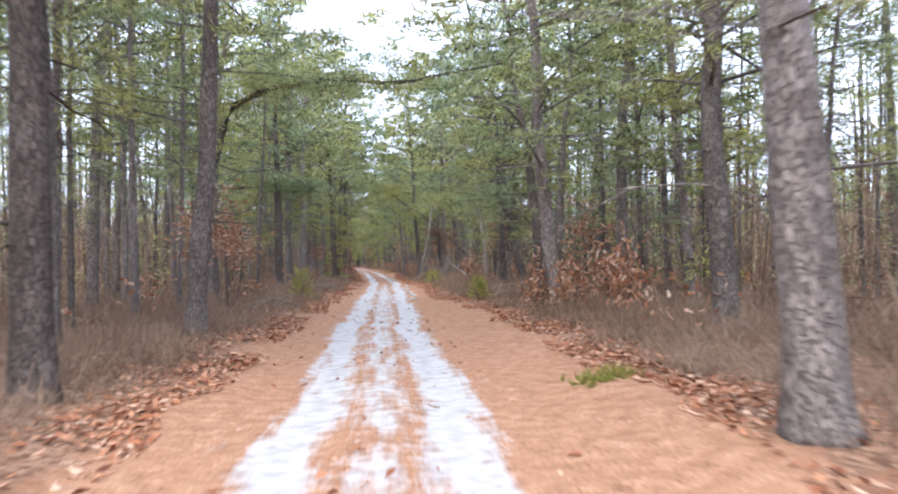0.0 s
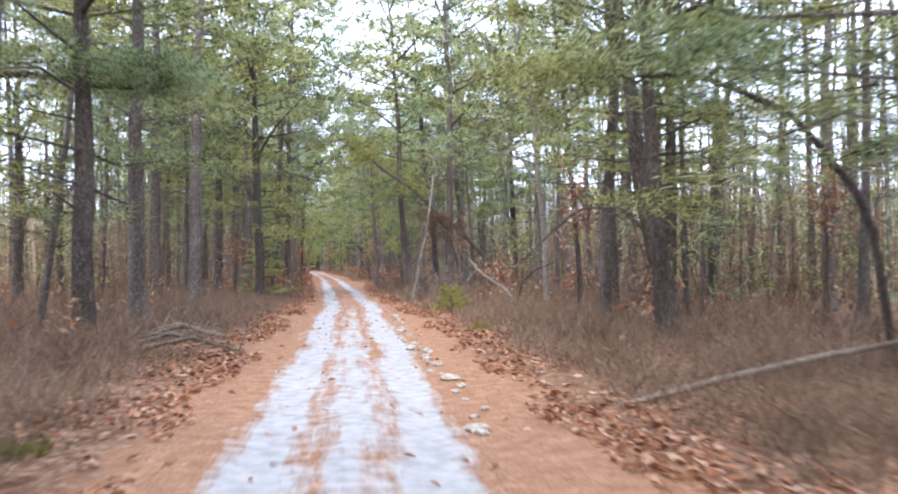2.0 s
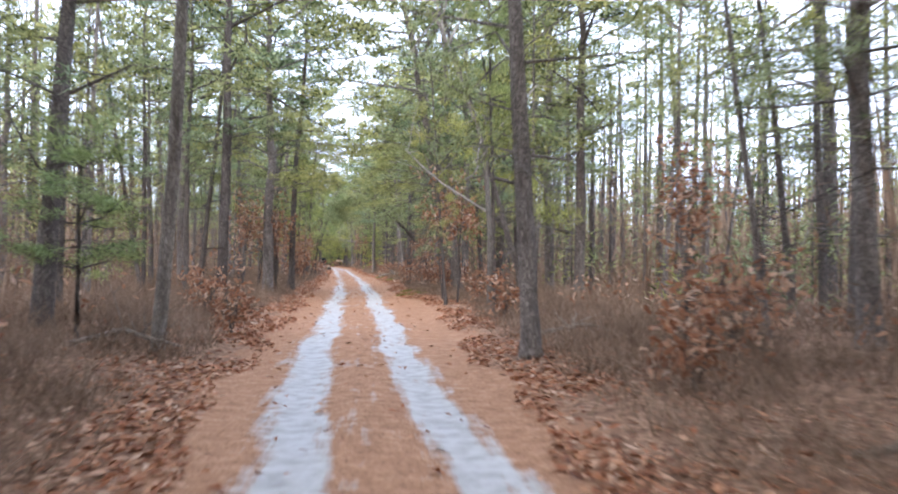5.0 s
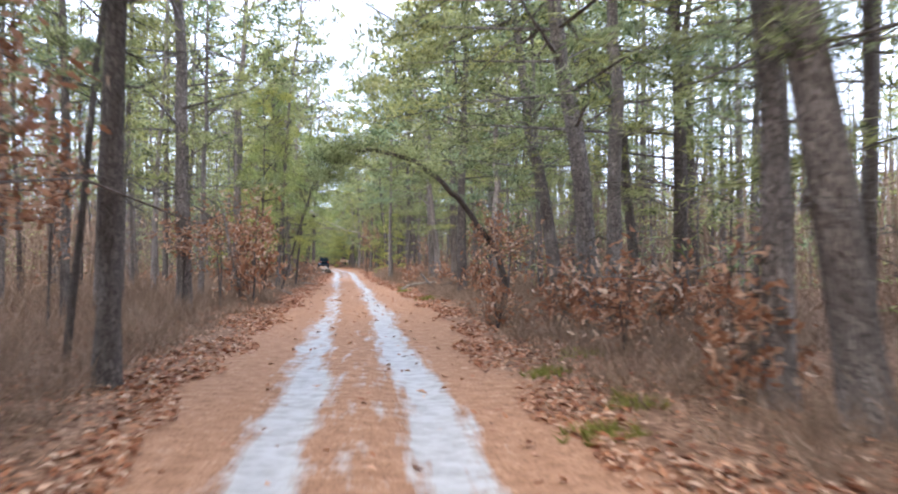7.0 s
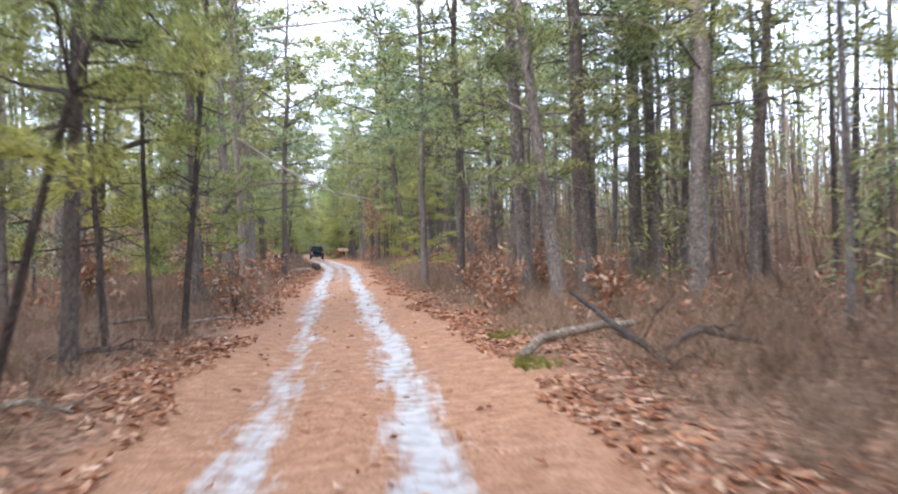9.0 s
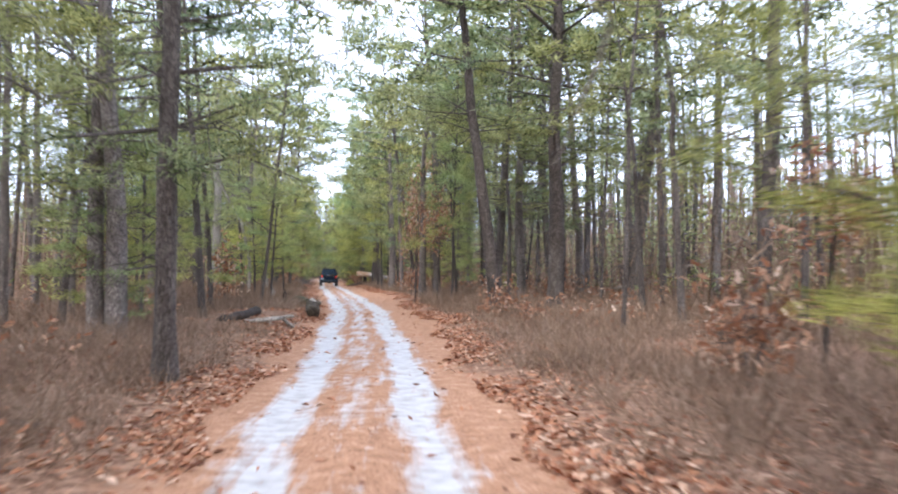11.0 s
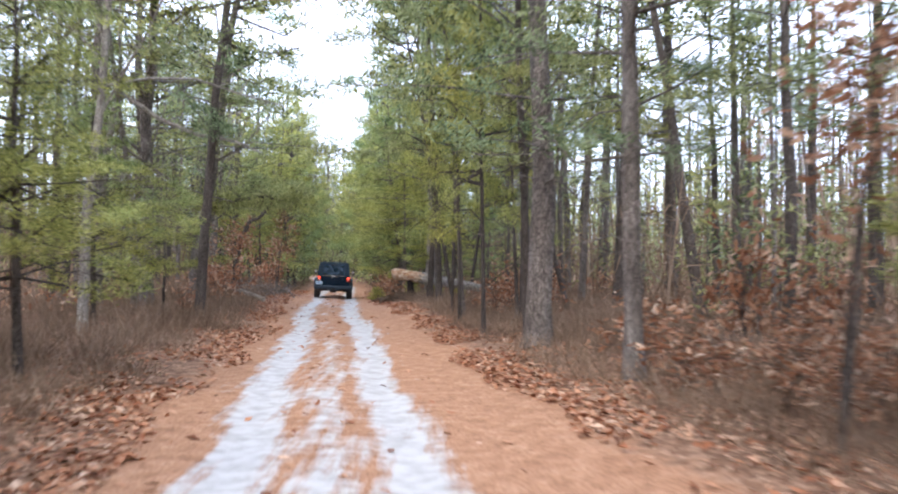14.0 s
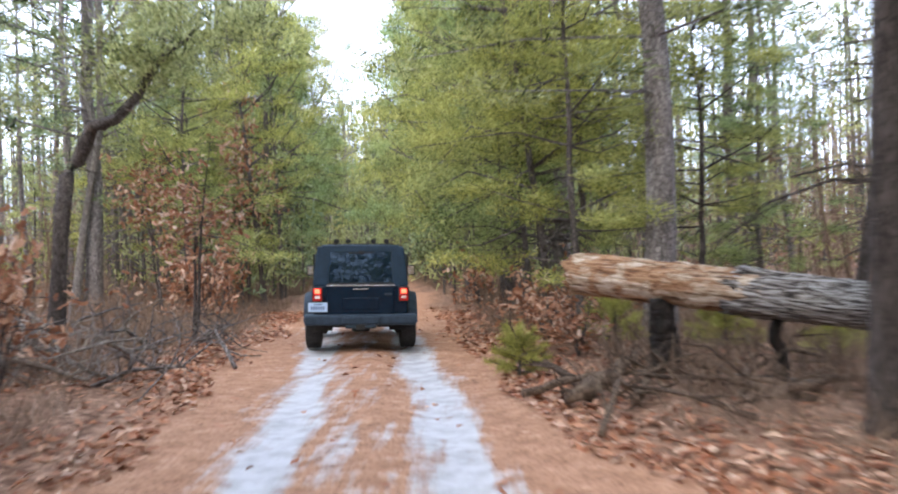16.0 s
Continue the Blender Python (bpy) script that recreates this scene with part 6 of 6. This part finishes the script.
        solid("mirror_glass", mirror, M_CHROME, lambda b, x=x: box(b, x * 0.93 - 0.06, x * 0.93 + 0.06, 2.292, 2.302, 1.2, 1.36, 0.0))
        for y in (0.85, 3.27):
            def tyre(b, x=x, y=y):
                ring(b, [(-0.1, 0.25), (-0.132, 0.3), (-0.132, 0.375), (-0.115, 0.405), (-0.06, 0.42), (0.06, 0.42), (0.115, 0.405), (0.132, 0.375), (0.132, 0.3), (0.1, 0.25), (-0.1, 0.25)], 40, x * 0.785, y, 0.42)
                for k in range(40):  # tread blocks
                    a = 2 * math.pi * (k + 0.5) / 40
                    for side in (-1, 0, 1):
                        o = Matrix.Translation((x * 0.785 + side * 0.082, y + 0.423 * math.cos(a + 0.06 * side), 0.42 + 0.423 * math.sin(a + 0.06 * side))) @ Matrix.Rotation(a + 0.06 * side, 4, "X") @ Matrix.Diagonal((0.06, 0.016, 0.042, 1))
                        bmesh.ops.create_cube(b, size=1, matrix=o)
            wheel = solid("wheel", car, M_RUBBER, tyre, "chunky black off-road tyre")
            solid("rim", wheel, M_RIM, lambda b, x=x, y=y: ring(b, [(x * 0.06, 0.0), (x * 0.07, 0.07), (x * 0.04, 0.1), (x * 0.05, 0.2), (x * 0.1, 0.235), (x * 0.11, 0.255), (-x * 0.1, 0.25), (-x * 0.1, 0.0)], 28, x * 0.785, y, 0.42))
    for x in (-0.46, -0.24, 0.23, 0.47):
        roof_lamp = solid("roof_lamp", car, M_UNDER, lambda b, x=x: (box(b, x - 0.05, x + 0.05, 2.3, 2.4, 1.79, 1.87, 0.03), box(b, x - 0.015, x + 0.015, 2.33, 2.37, 1.75, 1.8, 0.0)), "small black roof spotlight")
        solid("lamp_cover", roof_lamp, M_REVERSE, lambda b, x=x: box(b, x - 0.035, x + 0.035, 2.396, 2.404, 1.805, 1.855, 0.0))
    solid("light_bar", car, M_UNDER, lambda b: box(b, -0.6, 0.6, 2.33, 2.37, 1.765, 1.785, 0.006))
    plate = solid("number_plate", car, M_PLATE, lambda b: box(b, -0.835, -0.53, -0.02, -0.01, 0.67, 0.82, 0.0), "pale blue number plate with blurred characters")
    for k in range(6):
        solid("plate_bar", plate, M_INK, lambda b, k=k: box(b, -0.79 + 0.038 * k, -0.768 + 0.038 * k, -0.024, -0.0195, 0.705, 0.765, 0))
    solid("plate_header", plate, M_INK, lambda b: box(b, -0.75, -0.61, -0.024, -0.0195, 0.785, 0.8, 0))
    return car


vehicle(pose(-13.06, 253.35, float(land(-13.06, 254.2)) , 0, 2.0, 6.5) @ Matrix.Diagonal((0.985, 1, 0.97, 1)))
